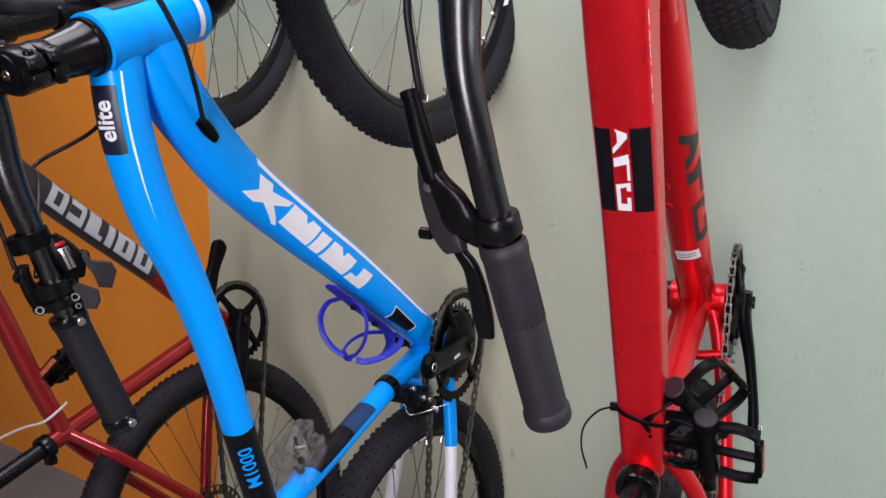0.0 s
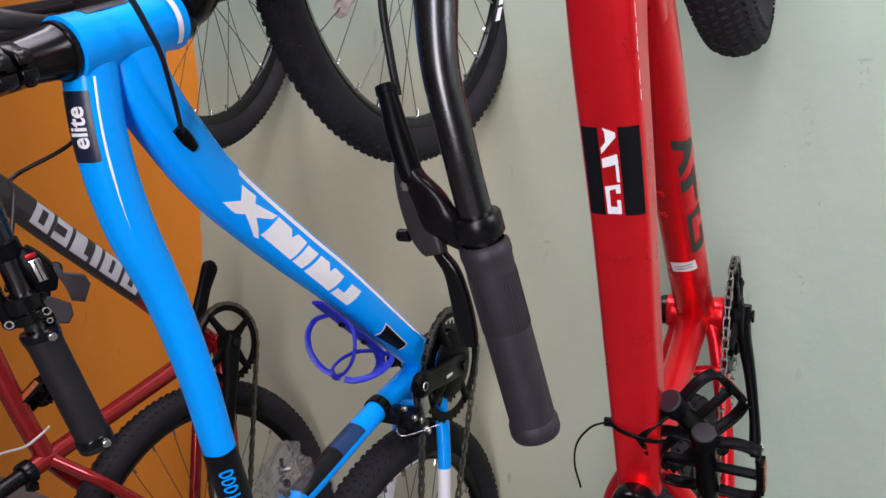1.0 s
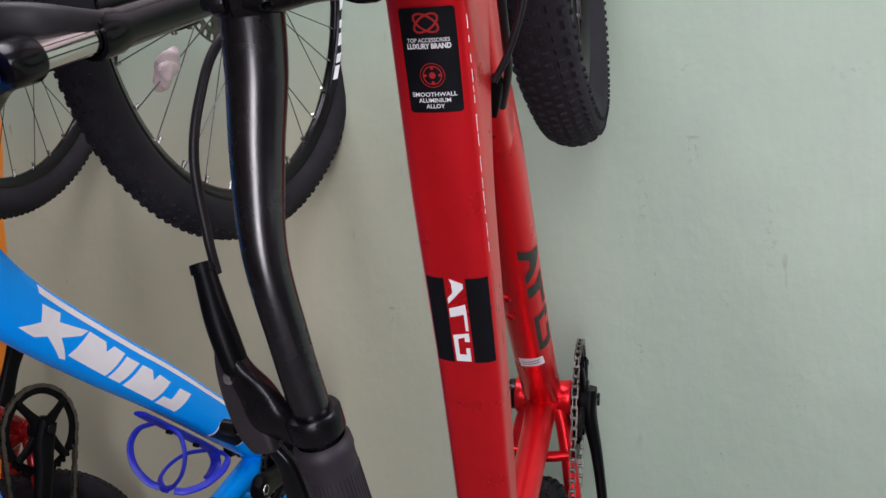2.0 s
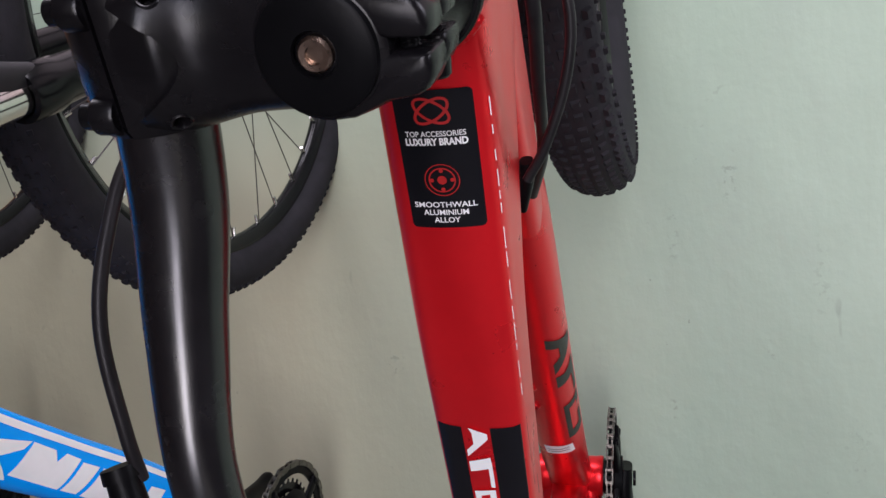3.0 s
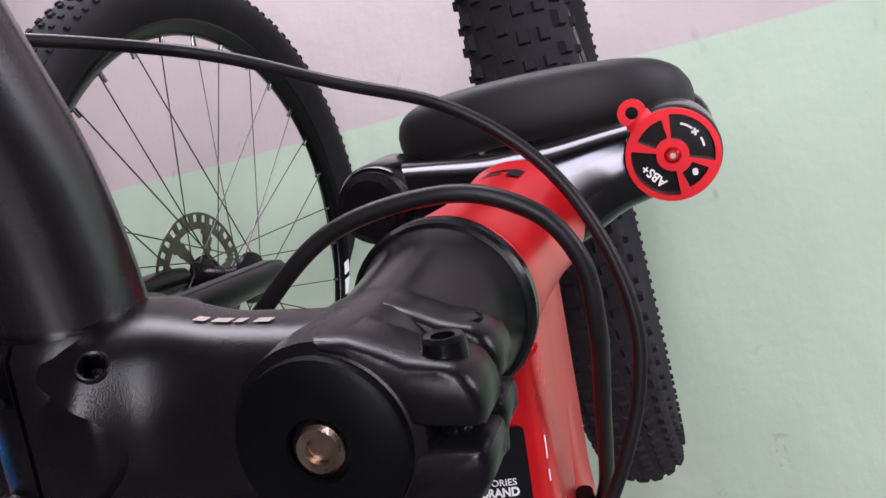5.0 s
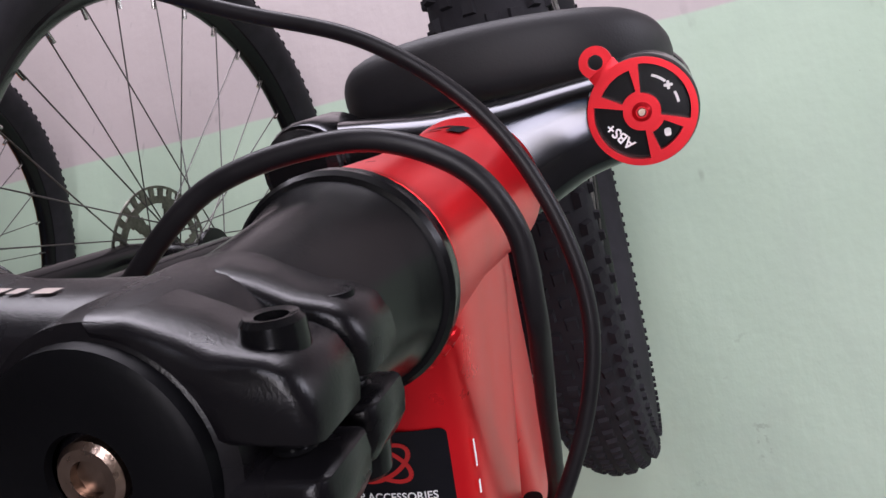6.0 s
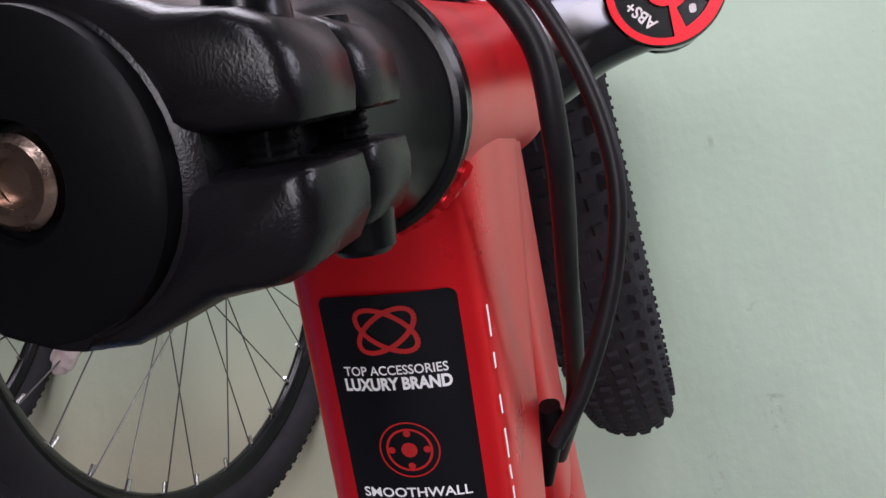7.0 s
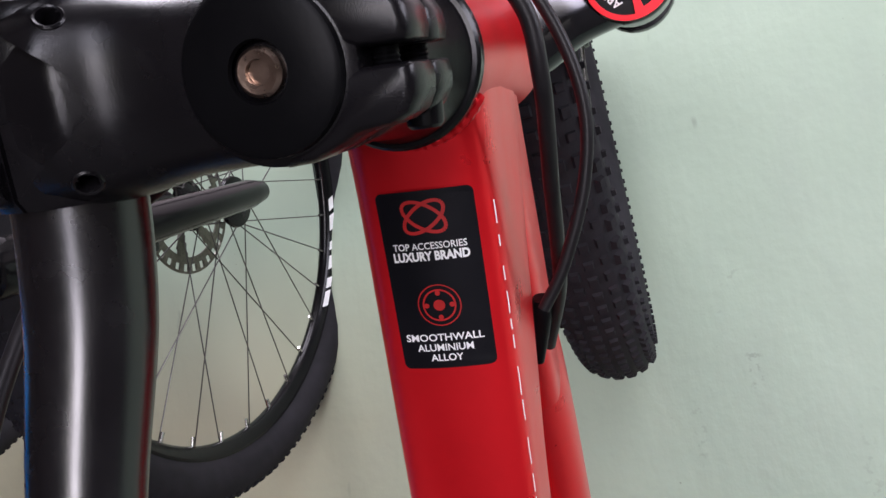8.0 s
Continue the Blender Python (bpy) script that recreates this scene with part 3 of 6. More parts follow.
def lockout_dial(crown, st, leg, top, ahead):
    """Red dial with four windows and a finger tab over a black cap."""
    c = st(leg, top - 0.004, ahead)
    turned(b := bmesh.new(), [(0, -0.0015), (0.0178, -0.0015), (0.0194, 0.001), (0.0196, 0.009), (0, 0.009)], c, st.down, 48)
    part("dial_base", b, ALLOY_GLOSS, crown)
    ex, ey = st.a, st.o
    windows = [(-18, 86, 0.0066, 0.0158), (98, 150, 0.0070, 0.0150), (166, 272, 0.0062, 0.0158), (288, 330, 0.0082, 0.0150)]
    dial = part("lockout_dial", polar_plate(c, ex, ey, st.down, 0.0018, 0.0184, -0.0062, -0.0016, windows, 120, 22), KNOB_RED, crown, "red anodised lockout dial with cut-out windows", True, 40)
    # finger tab: a loop on a short neck
    tab = ex * math.cos(radians(124)) + ey * math.sin(radians(124))
    tip = c + tab * 0.0232
    bm = polar_plate(tip, tab, tab.cross(st.down), st.down, 0.0026, 0.0056, -0.0060, -0.0020, [], 32, 2)
    part("dial_tab", bm, KNOB_RED, dial)
    block(b := bmesh.new(), c + tab * 0.0182 - st.down * 0.0041, (0.0050, 0.0110, 0.0042), (tab, tab.cross(st.down), st.down), 0.0006)
    part("tab_neck", b, KNOB_RED, dial)
    turned(b := bmesh.new(), [(0, -0.0078), (0.0020, -0.0078), (0.0024, -0.0070), (0.0034, -0.0064), (0.0036, -0.0040), (0, -0.0040)], c, st.down, 20)
    part("dial_hub", b, KNOB_RED, dial)
    turned(b := bmesh.new(), [(0, -0.0086), (0.0012, -0.0086), (0.0016, -0.0080), (0.0016, -0.0070), (0, -0.0070)], c, st.down, 12)
    part("dial_screw", b, BRONZE, dial)
    put = lambda x, y: c + ex * x + ey * y - st.down * 0.0019
    arcs = []
    for a0, a1 in ((4, 28), (44, 72)):
        arcs += band([(0.0124 * math.cos(radians(q)), 0.0124 * math.sin(radians(q))) for q in range(a0, a1, 6)], 0.0009)
    arcs += [rounded(0.0010, 0.0030, 0.0003, 0.0097, 0.0072, 2), rounded(0.0030, 0.0010, 0.0003, 0.0097, 0.0072, 2), rounded(0.0022, 0.0028, 0.0008, 0.0075, -0.0086, 3)]
    decal("dial_print", arcs, put, WHITE, dial, "white printed marks")
    turn = radians(131)
    d, up = (math.cos(turn), math.sin(turn)), (-math.sin(turn), math.cos(turn))
    mid = (0.0112 * math.cos(radians(221)), 0.0112 * math.sin(radians(221)))
    wrap("dial_text", lettering("ABS+", 0.0052, 0.00012, 0.95), lambda x, y: put(mid[0] + d[0] * x + up[0] * y, mid[1] + d[1] * x + up[1] * y), WHITE, dial, "white printed capitals")


def frame_tubes(bike, g, mat, mats=None):
    """Head tube, main triangle and stays from the points g (across, ahead, up) and their half sizes."""
    made = {}
    for name in ("top_tube", "down_tube", "seat_tube"):
        rows, square, *crown = g[name]
        t = Tube(rows, 8, square, (1, 0, 0), 64 if crown else 32, *crown)
        made[name] = t
        made[name + "_ob"] = part(name, t.mesh(bmesh.new()), (mats or {}).get(name, mat), bike)
    h0, h1, r = g["head"]
    h0, h1 = Vector(h0), Vector(h1)
    ln = (h1 - h0).length
    bm = turned(bmesh.new(), [(r - 0.003, 0), (r + 0.0008, 0.0012), (r, 0.010), (r - 0.0008, ln * 0.4), (r + 0.001, ln - 0.012), (r + 0.0025, ln - 0.0012), (r - 0.002, ln)], h0, h1 - h0, 48)
    made["head_tube_ob"] = part("head_tube", bm, mat, bike)
    bb = g.get("bb", 0.021)
    bm = turned(bmesh.new(), [(0.016, -0.0365), (bb, -0.0365), (bb + 0.001, -0.034), (bb, -0.028), (bb, 0.028), (bb + 0.001, 0.034), (bb, 0.0365), (0.016, 0.0365)], (0, 0, 0), SIDE, 32)
    part("bottom_bracket", bm, mat, bike)
    for sgn in (-1, 1):
        part("bearing_cup", turned(bmesh.new(), [(0, 0.037), (0.020, 0.037), (0.020, 0.044), (0.019, 0.046), (0, 0.046)], (0, 0, 0), SIDE * sgn, 24), ALLOY, bike)
    ax = Vector(g["rear"])
    cl = Vector(g["cluster"])
    for sgn in (-1, 1):
        wide, drop = Vector((sgn * 0.052, 0, 0)), Vector((sgn * 0.069, 0, 0))
        p = [Vector((sgn * 0.020, -0.012, 0.002)), Vector((sgn * 0.030, -0.05, 0.008)), ax * 0.35 + wide * 0.9, ax * 0.7 + wide * 1.15, ax + drop]
        rows = [(*q, w, h) for q, (w, h) in zip(p, ((0.011, 0.016), (0.0105, 0.014), (0.010, 0.0115), (0.010, 0.0115), (0.009, 0.010)))]
        cut = g.get("stay_split")
        if cut:
            t = Tube(rows, 10, 2.3, (1, 0, 0), 18)
            k = int(len(t.p) * cut)
            for nm, sl, mt in (("chain_stay", slice(0, k + 1), mat), ("chain_stay_tip", slice(k, None), WHITE)):
                u = Tube(rows, 10, 2.3, (1, 0, 0), 18)
                u.p, u.w, u.h, u.s, u.nrm = u.p[sl], u.w[sl], u.h[sl], u.s[sl], u.nrm[sl]
                part(nm, u.mesh(bmesh.new()), mt, bike)
        else:
            part("chain_stay", Tube(rows, 8, 2.3, (1, 0, 0), 18).mesh(bmesh.new()), mat, bike)
        p = [cl + Vector((sgn * 0.012, 0, 0)), cl * 0.8 + ax * 0.2 + Vector((sgn * 0.045, 0, 0)), cl * 0.5 + ax * 0.5 + wide * 1.1, ax + drop]
        part("seat_stay", Tube([(*q, 0.009, 0.010) for q in p], 8, 2.2, (1, 0, 0), 16).mesh(bmesh.new()), mat, bike)
        block(bm2 := bmesh.new(), ax + drop, (0.006, 0.045, 0.030), None, 0.002)
        part("dropout", bm2, mat, bike)
    mid = ax * 0.16
    part("stay_bridge", pipe(bmesh.new(), [mid + Vector((-0.036, 0, 0.008)), mid + Vector((0, -0.004, 0.01)), mid + Vector((0.036, 0, 0.008))], 0.007), mat, bike)
    return made


def crankset(bike, right, left, teeth=38, ring=0.079, arm=0.170, dense=False, stout=1.0):
    """Toothed ring, spider, two forged arms; right and left: directions (ahead, up) of the arms."""
    x0 = 0.046
    bm = bmesh.new()
    outer, inner = [], []
    for x in (x0 - 0.0016, x0 + 0.0016):
        o, i = [], []
        for k in range(teeth * 4):
            q = 2 * math.pi * k / (teeth * 4)
            r = ring + (0.0042, 0.0042, -0.0012, -0.0012)[k % 4] * (0.8 if k % 4 in (0, 1) else 1)
            o.append(bm.verts.new((x, r * math.cos(q), r * math.sin(q))))
            i.append(bm.verts.new((x, (ring - 0.014) * math.cos(q), (ring - 0.014) * math.sin(q))))
        outer.append(o), inner.append(i)
    n = teeth * 4
    for k in range(n):
        j = (k + 1) % n
        bm.faces.new((outer[0][k], outer[0][j], outer[1][j], outer[1][k]))
        bm.faces.new((inner[0][k], inner[1][k], inner[1][j], inner[0][j]))
        bm.faces.new((outer[0][k], inner[0][k], inner[0][j], outer[0][j]))
        bm.faces.new((outer[1][k], outer[1][j], inner[1][j], inner[1][k]))
    chainring = part("chainring", bm, PLASTIC, bike, "black toothed chainring", True, 30)
    bm = turned(bmesh.new(), [(0.0, 0.046), (0.024, 0.046), (0.026, 0.050), (0.024, 0.058), (0.0, 0.060)], (0, 0, 0), SIDE, 32)
    for k in range(4):
        q = radians(35 + 90 * k)
        d = Vector((0, math.cos(q), math.sin(q)))
        Tube([(*(d * 0.018 + SIDE * 0.052), 0.0045, 0.012), (*(d * 0.045 + SIDE * 0.051), 0.004, 0.008), (*(d * (ring - 0.006) + SIDE * 0.0495), 0.0034, 0.0075)], 5, 2.6, SIDE, 14).mesh(bm)
        turned(bm, disc_body(0.0045, 0.0495, 0.0545), d * (ring - 0.010), SIDE, 10)
    part("spider", bm, PLASTIC, bike)
    if dense:
        # two smaller rings and the broad carrier behind the arm
        for r, x, n in ((0.066, 0.039, 32), (0.046, 0.032, 22)):
            b2 = bmesh.new()
            for k in range(n):
                q = 2 * math.pi * k / n
                d = Vector((0, math.cos(q), math.sin(q)))
                block(b2, d * r + SIDE * x, (0.0022, 0.0058, 0.008), (SIDE, SIDE.cross(d), d), 0.0, 0.5)
            turned(b2, [(r - 0.014, -0.001), (r - 0.001, -0.001), (r - 0.001, 0.001), (r - 0.014, 0.001), (r - 0.014, -0.001)], SIDE * x, SIDE, 48)
            part("inner_chainring", b2, ALLOY_GLOSS, bike)
        turned(b2 := bmesh.new(), [(0.0, 0.044), (0.050, 0.044), (0.056, 0.047), (0.050, 0.053), (0.030, 0.057), (0, 0.058)], (0, 0, 0), SIDE, 40)
        part("crank_carrier", b2, PLASTIC, bike)
    fat = 1.35 if dense else stout
    for nm, v, x, out in (("crank_arm", right, 0.060, 1), ("crank_arm", left, -0.060, -1)):
        d = Vector((0, *v)).normalized()
        rows = [(*(d * -0.014 + SIDE * x), 0.009, 0.018), (*(d * 0.02 + SIDE * x), 0.0095, 0.0195), (*(d * 0.07 + SIDE * (x + out * 0.010)), 0.0075 * fat, 0.0125 * fat), (*(d * 0.13 + SIDE * (x + out * 0.019)), 0.0065 * fat, 0.0115 * fat), (*(d * arm + SIDE * (x + out * 0.022)), 0.0075 * fat, 0.0140 * fat), (*(d * (arm + 0.014) + SIDE * (x + out * 0.022)), 0.006, 0.008)]
        crank = part(nm, Tube(rows, 6, 2.8, SIDE, 20).mesh(bmesh.new()), PLASTIC, bike, "matt black crank arm with an empty pedal thread")
        turned(b2 := bmesh.new(), [(0.0, -0.0045), (0.0048, -0.0045), (0.0072, -0.002), (0.0072, 0.0095), (0.0068, 0.0102), (0.0048, 0.0102), (0.0046, 0.002), (0, 0.002)], d * arm + SIDE * (x + out * 0.022), SIDE * out, 18)
        part("pedal_thread", b2, STEEL, crank, "bright threaded steel insert")
        if dense and out > 0:
            across = SIDE.cross(d)
            for k, w in enumerate((0.0030, 0.0022, 0.0034, 0.0028, 0.0024, 0.0036)):
                block(b2 := bmesh.new(), d * (0.060 + 0.0052 * k) + across * 0.001 + SIDE * (x + 0.0185 + 0.0012 * k), (0.0006, 0.0046, w), (SIDE, across, d))
                part("printed_bar", b2, WHITE, crank)
        turned(b2 := bmesh.new(), disc_body(0.0085, 0.0, 0.0035), SIDE * (x + out * 0.0095), SIDE * out, 18)
        part("axle_bolt", b2, ALLOY_GLOSS, crank)
    return chainring


def chain(bike, g, ring=0.080, cog=0.036, x=0.046):
    """Links round the ring and the sprocket, as one chain."""
    a, b = Vector((x, 0, 0)), Vector((x, g["rear"][1], g["rear"][2]))
    d = (b - a).normalized()
    t = SIDE.cross(d)
    path = [a - d * ring * math.cos(q) + t * ring * math.sin(q) for q in np.linspace(math.pi / 2, -math.pi / 2, 22)]
    low = b - t * cog
    path += [a * (1 - k) + low * k - t * ring * (1 - k) for k in np.linspace(0.05, 1, 28)]
    path += [b + d * cog * math.sin(q) - t * cog * math.cos(q) for q in np.linspace(0, math.pi, 10)]
    path += [(b + t * cog) * (1 - k) + (a + t * ring) * k for k in np.linspace(0.03, 1, 28)]
    run, out, last = 0.0, [path[0]], path[0]
    for p in path[1:]:
        while (p - last).length > 0.0127:
            last = last + (p - last).normalized() * 0.0127
            out.append(last)
    bm = bmesh.new()
    for k, (p, q) in enumerate(zip(out, out[1:])):
        m, ax = (p + q) / 2, (q - p).normalized()
        up = ax.cross(SIDE)
        for s in (-1, 1):
            block(bm, m + SIDE * s * (0.0034 if k % 2 else 0.0022), (0.0011, 0.0160, 0.0076 if k % 2 else 0.0066), (SIDE, ax, up))
        turned(bm, [(0, -0.0036), (0.0030, -0.0036), (0.0030, 0.0036), (0, 0.0036)], p, SIDE, 8)
    part("chain", bm, CHAIN_STEEL, bike, "oily steel chain", False)
    bm = bmesh.new()
    for k in range(8):
        r = 0.052 - k * 0.005
        turned(bm, [(0.012, 0), (r, 0), (r, 0.0018), (0.012, 0.0018)], b - SIDE * (0.004 - k * 0.0042 + 0.018), SIDE, 36)
    part("sprockets", bm, CHAIN_STEEL, bike)


def stem_and_bar(bike, st, stem_top, reach, bar, rise=0.0):
    """Stem turned square to the wheel, handlebar clamped in it. bar: rows of places with radius, lower end last; st: a Steer for the stem."""
    DN, FO, SD = st.down, st.fore, st.side
    UP, out = -DN, -SD
    c0 = st(0, 0, 0)
    # clamp round the steerer, flared spacer and bearing cover
    body = bmesh.new()
    turned(body, [(0.0, 0.0026), (0.0165, 0.0026), (0.0192, 0.0045), (0.0200, 0.012), (0.0200, 0.034), (0.0192, 0.0415), (0.0, 0.0415)], c0, DN, 48)
    neck = [(0.004, 0.0175, 0.0195), (0.016, 0.0172, 0.0198), (0.028, 0.0172, 0.0205), (0.037, 0.0192, 0.0222), (0.044, 0.0240, 0.0236), (0.049, 0.0268, 0.0240), (reach - 0.004, 0.0268, 0.0240)]
    arm = Tube([(*(c0 + DN * (0.0215 - rise * x) + out * x), h, w) for x, h, w in neck], 10, 2.6, DN, 32)
    cc = c0 + DN * (0.0215 - rise * reach) + out * reach
    # neck with two arms for the face plate bolts and a stepped-down scallop between them
    flared, rings, end = bmesh.new(), [], arm.run[-1]
    for k in range(45):
        ring = []
        for i in range(144):
            q = 2 * math.pi * (i + 0.5) / 144
            c, o = arm.ring(q)
            edge = min(0.0365 + 0.0165 * (o / 0.66) ** 2, end - 0.003)
            x = edge * min(k / 30, 1) + max(k - 31, 0) / 13 * (end - edge - 0.0005) + (0.0005 if k > 30 else 0)
            deep = 0.0050 * min(abs(c) * 1.6, 1.0) * (1 if k > 30 else 0)
            ring.append(flared.verts.new(arm.at(x, q) - DN * math.copysign(deep, c)))
        rings.append(ring)
    for p, q in zip(rings, rings[1:]):
        for i in range(144):
            j = (i + 1) % 144
            flared.faces.new((p[i], p[j], q[j], q[i]))
    flared.faces.new(rings[0]), flared.faces.new(rings[-1])
    # through holes of the face plate bolts
    holes = []
    for q in (0.74, math.pi - 0.74, math.pi + 0.74, -0.74):
        p = arm.at(0.0415, q)
        axis = (arm.at(0.0425, q) - p).cross(arm.at(0.0415, q + 0.05) - p).normalized()
        axis *= math.copysign(1, axis.dot(c0 + DN * 0.0215 + out * 0.045 - p))
        holes.append((p, axis))
        near = [f for f in flared.faces if len(f.verts) == 4 and (f.calc_center_median() - p).dot(axis) < 0.004
                and (f.calc_center_median() - p).cross(axis).length < 0.0026]
        bmesh.ops.delete(flared, geom=near, context="FACES")
    # rear half of the bar clamp
    def shell(bm, sgn, r0, r1, wide, lo, hi):
        rows = []
        for q in range(lo, hi + 1, 8):
            a = radians(q)
            d = -out * sgn * math.cos(a) + UP * math.sin(a)
            rows.append([bm.verts.new(cc + d * r + FO * y) for r, y in ((r0, -wide), (r1 - 0.002, -wide), (r1, -wide + 0.003), (r1, wide - 0.003), (r1 - 0.002, wide), (r0, wide))])
        for p, q in zip(rows, rows[1:]):
            for i in range(6):
                j = (i + 1) % 6
                bm.faces.new((p[i], p[j], q[j], q[i]))
        bm.faces.new(rows[0]), bm.faces.new(rows[-1])
    ears = []
    # ears of the split clamp: two pairs of thick lugs that run out of the barrel, parted by the slot
    for n in (-1, 1):
        for s0, wide, x1 in ((0.0120, 0.0086, 0.0305), (0.0330, 0.0078, 0.0290)):
            outline = [(0.000, 0.0030), (0.000, 0.0196), (0.006, 0.0192), (0.0125, 0.0168), (0.0175, 0.0146), (x1 - 0.0055, 0.0134), (x1 - 0.0022, 0.0116), (x1 - 0.0004, 0.0084), (x1, 0.0050), (x1 - 0.0004, 0.0024), (x1 - 0.0012, 0.0019), (0.010, 0.0019)]
            soft = ((-wide, 0.0026), (-wide + 0.0008, 0.0010), (-wide + 0.0026, 0.0), (wide - 0.0026, 0.0), (wide - 0.0008, 0.0010), (wide, 0.0026))
            cx, cy, rings, ear = 0.014, 0.0095, [], bmesh.new()
            for d, inset in soft:
                ring = []
                for x, y in outline:
                    f = 1 - inset / max(math.hypot(x - cx, y - cy), 0.004)
                    ring.append(ear.verts.new(c0 + SD * (cx + (x - cx) * f) + FO * n * (cy + (y - cy) * f) + DN * (s0 + d)))
                rings.append(ring)
            for p, q in zip(rings, rings[1:]):
                for i in range(len(outline)):
                    j = (i + 1) % len(outline)
                    ear.faces.new((p[i], p[j], q[j], q[i]))
            ear.faces.new(rings[0]), ear.faces.new(rings[-1])
            ears.append(ear)
    stem = part("stem", body, ALLOY, bike, "black forged alloy stem, turned sideways", True, 40)
    part("neck", flared, ALLOY, stem, "", True, 50)
    for ear in ears:
        part("clamp_ear", ear, ALLOY, stem, "", True, 40)
    shell(b := bmesh.new(), 1, 0.0162, 0.0215, 0.0225, -88, 88)
    part("bar_clamp", b, ALLOY, stem)
    fp = bmesh.new()
    shell(fp, -1, 0.0162, 0.0212, 0.0225, -88, 88)
    plate = part("faceplate", fp, ALLOY, stem)
    for n in (-1, 1):
        for v in (-1, 1):
            turned(b := bmesh.new(), [(0, 0), (0.0052, 0), (0.0058, 0.001), (0.0058, 0.0075), (0.0050, 0.0085), (0, 0.0085)], cc + FO * n * 0.0152 + UP * v * 0.0190 + out * 0.0012, out, 18)
            part("bolt_boss", b, ALLOY, plate)
    for n in (-1, 1):
        for v in (-1, 1):
            turned(b := bmesh.new(), [(0, 0.010), (0.0024, 0.010), (0.0024, 0.0135), (0.0042, 0.0135), (0.0044, 0.0095), (0, 0.0095)], cc + FO * n * 0.0152 + UP * v * 0.0190, out, 16)
            part("clamp_bolt", b, ALLOY_GLOSS, stem)
    for p, axis in holes:
        turned(b := bmesh.new(), [(0.0, 0.0090), (0.0021, 0.0085), (0.0023, 0.0008), (0.0026, -0.0001), (0.0031, -0.0003), (0.0035, 0.0001), (0.0036, 0.0012)], p, axis, 24)
        part("thread_hole", b, ALLOY, stem)
    for s0, n in ((0.0120, 1), (0.0330, -1)):
        # tapered collar with a socket-head bolt; on the far ear only the end of the thread shows
        turned(b := bmesh.new(), [(0, 0.0125), (0.0021, 0.0125), (0.0023, 0.0166), (0.0036, 0.0168), (0.0043, 0.0160), (0.0047, 0.0110), (0, 0.0110)], c0 + SD * 0.0225 + DN * s0, FO * n, 24)
        part("pinch_bolt", b, ALLOY_GLOSS, stem, "black socket-head pinch bolt")
        turned(b := bmesh.new(), [(0, 0.0132), (0.0026, 0.0132), (0.0030, 0.0137), (0.0034, 0.0136), (0.0035, 0.0120), (0, 0.0120)], c0 + SD * 0.0215 + DN * s0, FO * -n, 18)
        part("thread_end", b, PLASTIC, stem)
        rings = [(0.0026 + 0.0005 * (k % 2), -0.006 + k * 0.0005) for k in range(24)]
        turned(b := bmesh.new(), rings, c0 + SD * 0.0225 + DN * s0, FO, 12)
        part("bolt_thread", b, ALLOY_GLOSS, stem)
    # top cap with its bolt
    turned(b := bmesh.new(), [(0.0060, 0.0010), (0.0064, 0.0), (0.0158, 0.0), (0.0170, 0.0008), (0.0172, 0.0030), (0.0060, 0.0030)], c0, DN, 48)
    cap = part("top_cap", b, PLASTIC, stem, "matt black round top cap")
    turned(b := bmesh.new(), [(0.0026, 0.0030), (0.0026, 0.0), (0.0042, -0.0002), (0.0050, 0.0006), (0.0050, 0.0035), (0, 0.0035)], c0, DN, 24)
    part("cap_bolt", b, BRONZE, cap, "tarnished steel socket bolt")
    turned(b := bmesh.new(), [(0, 0.0013), (0.0028, 0.0013), (0.0028, 0.0028), (0, 0.0028)], c0, DN, 6)
    part("bolt_socket", b, BRONZE, cap)
    h = stem_top
    turned(b := bmesh.new(), [(0.0188, 0.042), (0.0192, 0.046), (0.0198, 0.052), (0.0220, h - 0.016), (0.0240, h - 0.009), (0.0244, h - 0.0075)], c0, DN, 48)
    part("spacer", b, ALLOY_GLOSS, stem, "gloss black flared spacer")
    turned(b := bmesh.new(), [(0.0235, h - 0.0072), (0.0256, h - 0.0068), (0.0266, h - 0.0055), (0.0266, h - 0.0012), (0.0260, h), (0.02, h)], c0, DN, 48)
    part("headset_cover", b, ALLOY_GLOSS, stem)
    # small worn print on the upper flank
    bars = [[(x - w / 2, 0.0009), (x - w / 2 + 0.0006, -0.0009), (x + w / 2 + 0.0006, -0.0009), (x + w / 2, 0.0009)] for x, w in ((0.0120, 0.0036), (0.0172, 0.0022), (0.0214, 0.0040), (0.0262, 0.0026))]
    decal("worn_print", bars, lambda x, y: arm.at(x, radians(-97) + y / 0.018, 0.0004), BEIGE_PRINT, stem, "worn beige printed bars")
    # handlebar
    t = Tube([(*p, r, r) for p, r in bar], 8, 2.0, SIDE, 28)
    part("handlebar", t.mesh(bmesh.new()), BAR_SATIN, bike, "satin black riser handlebar turned in line with the frame")


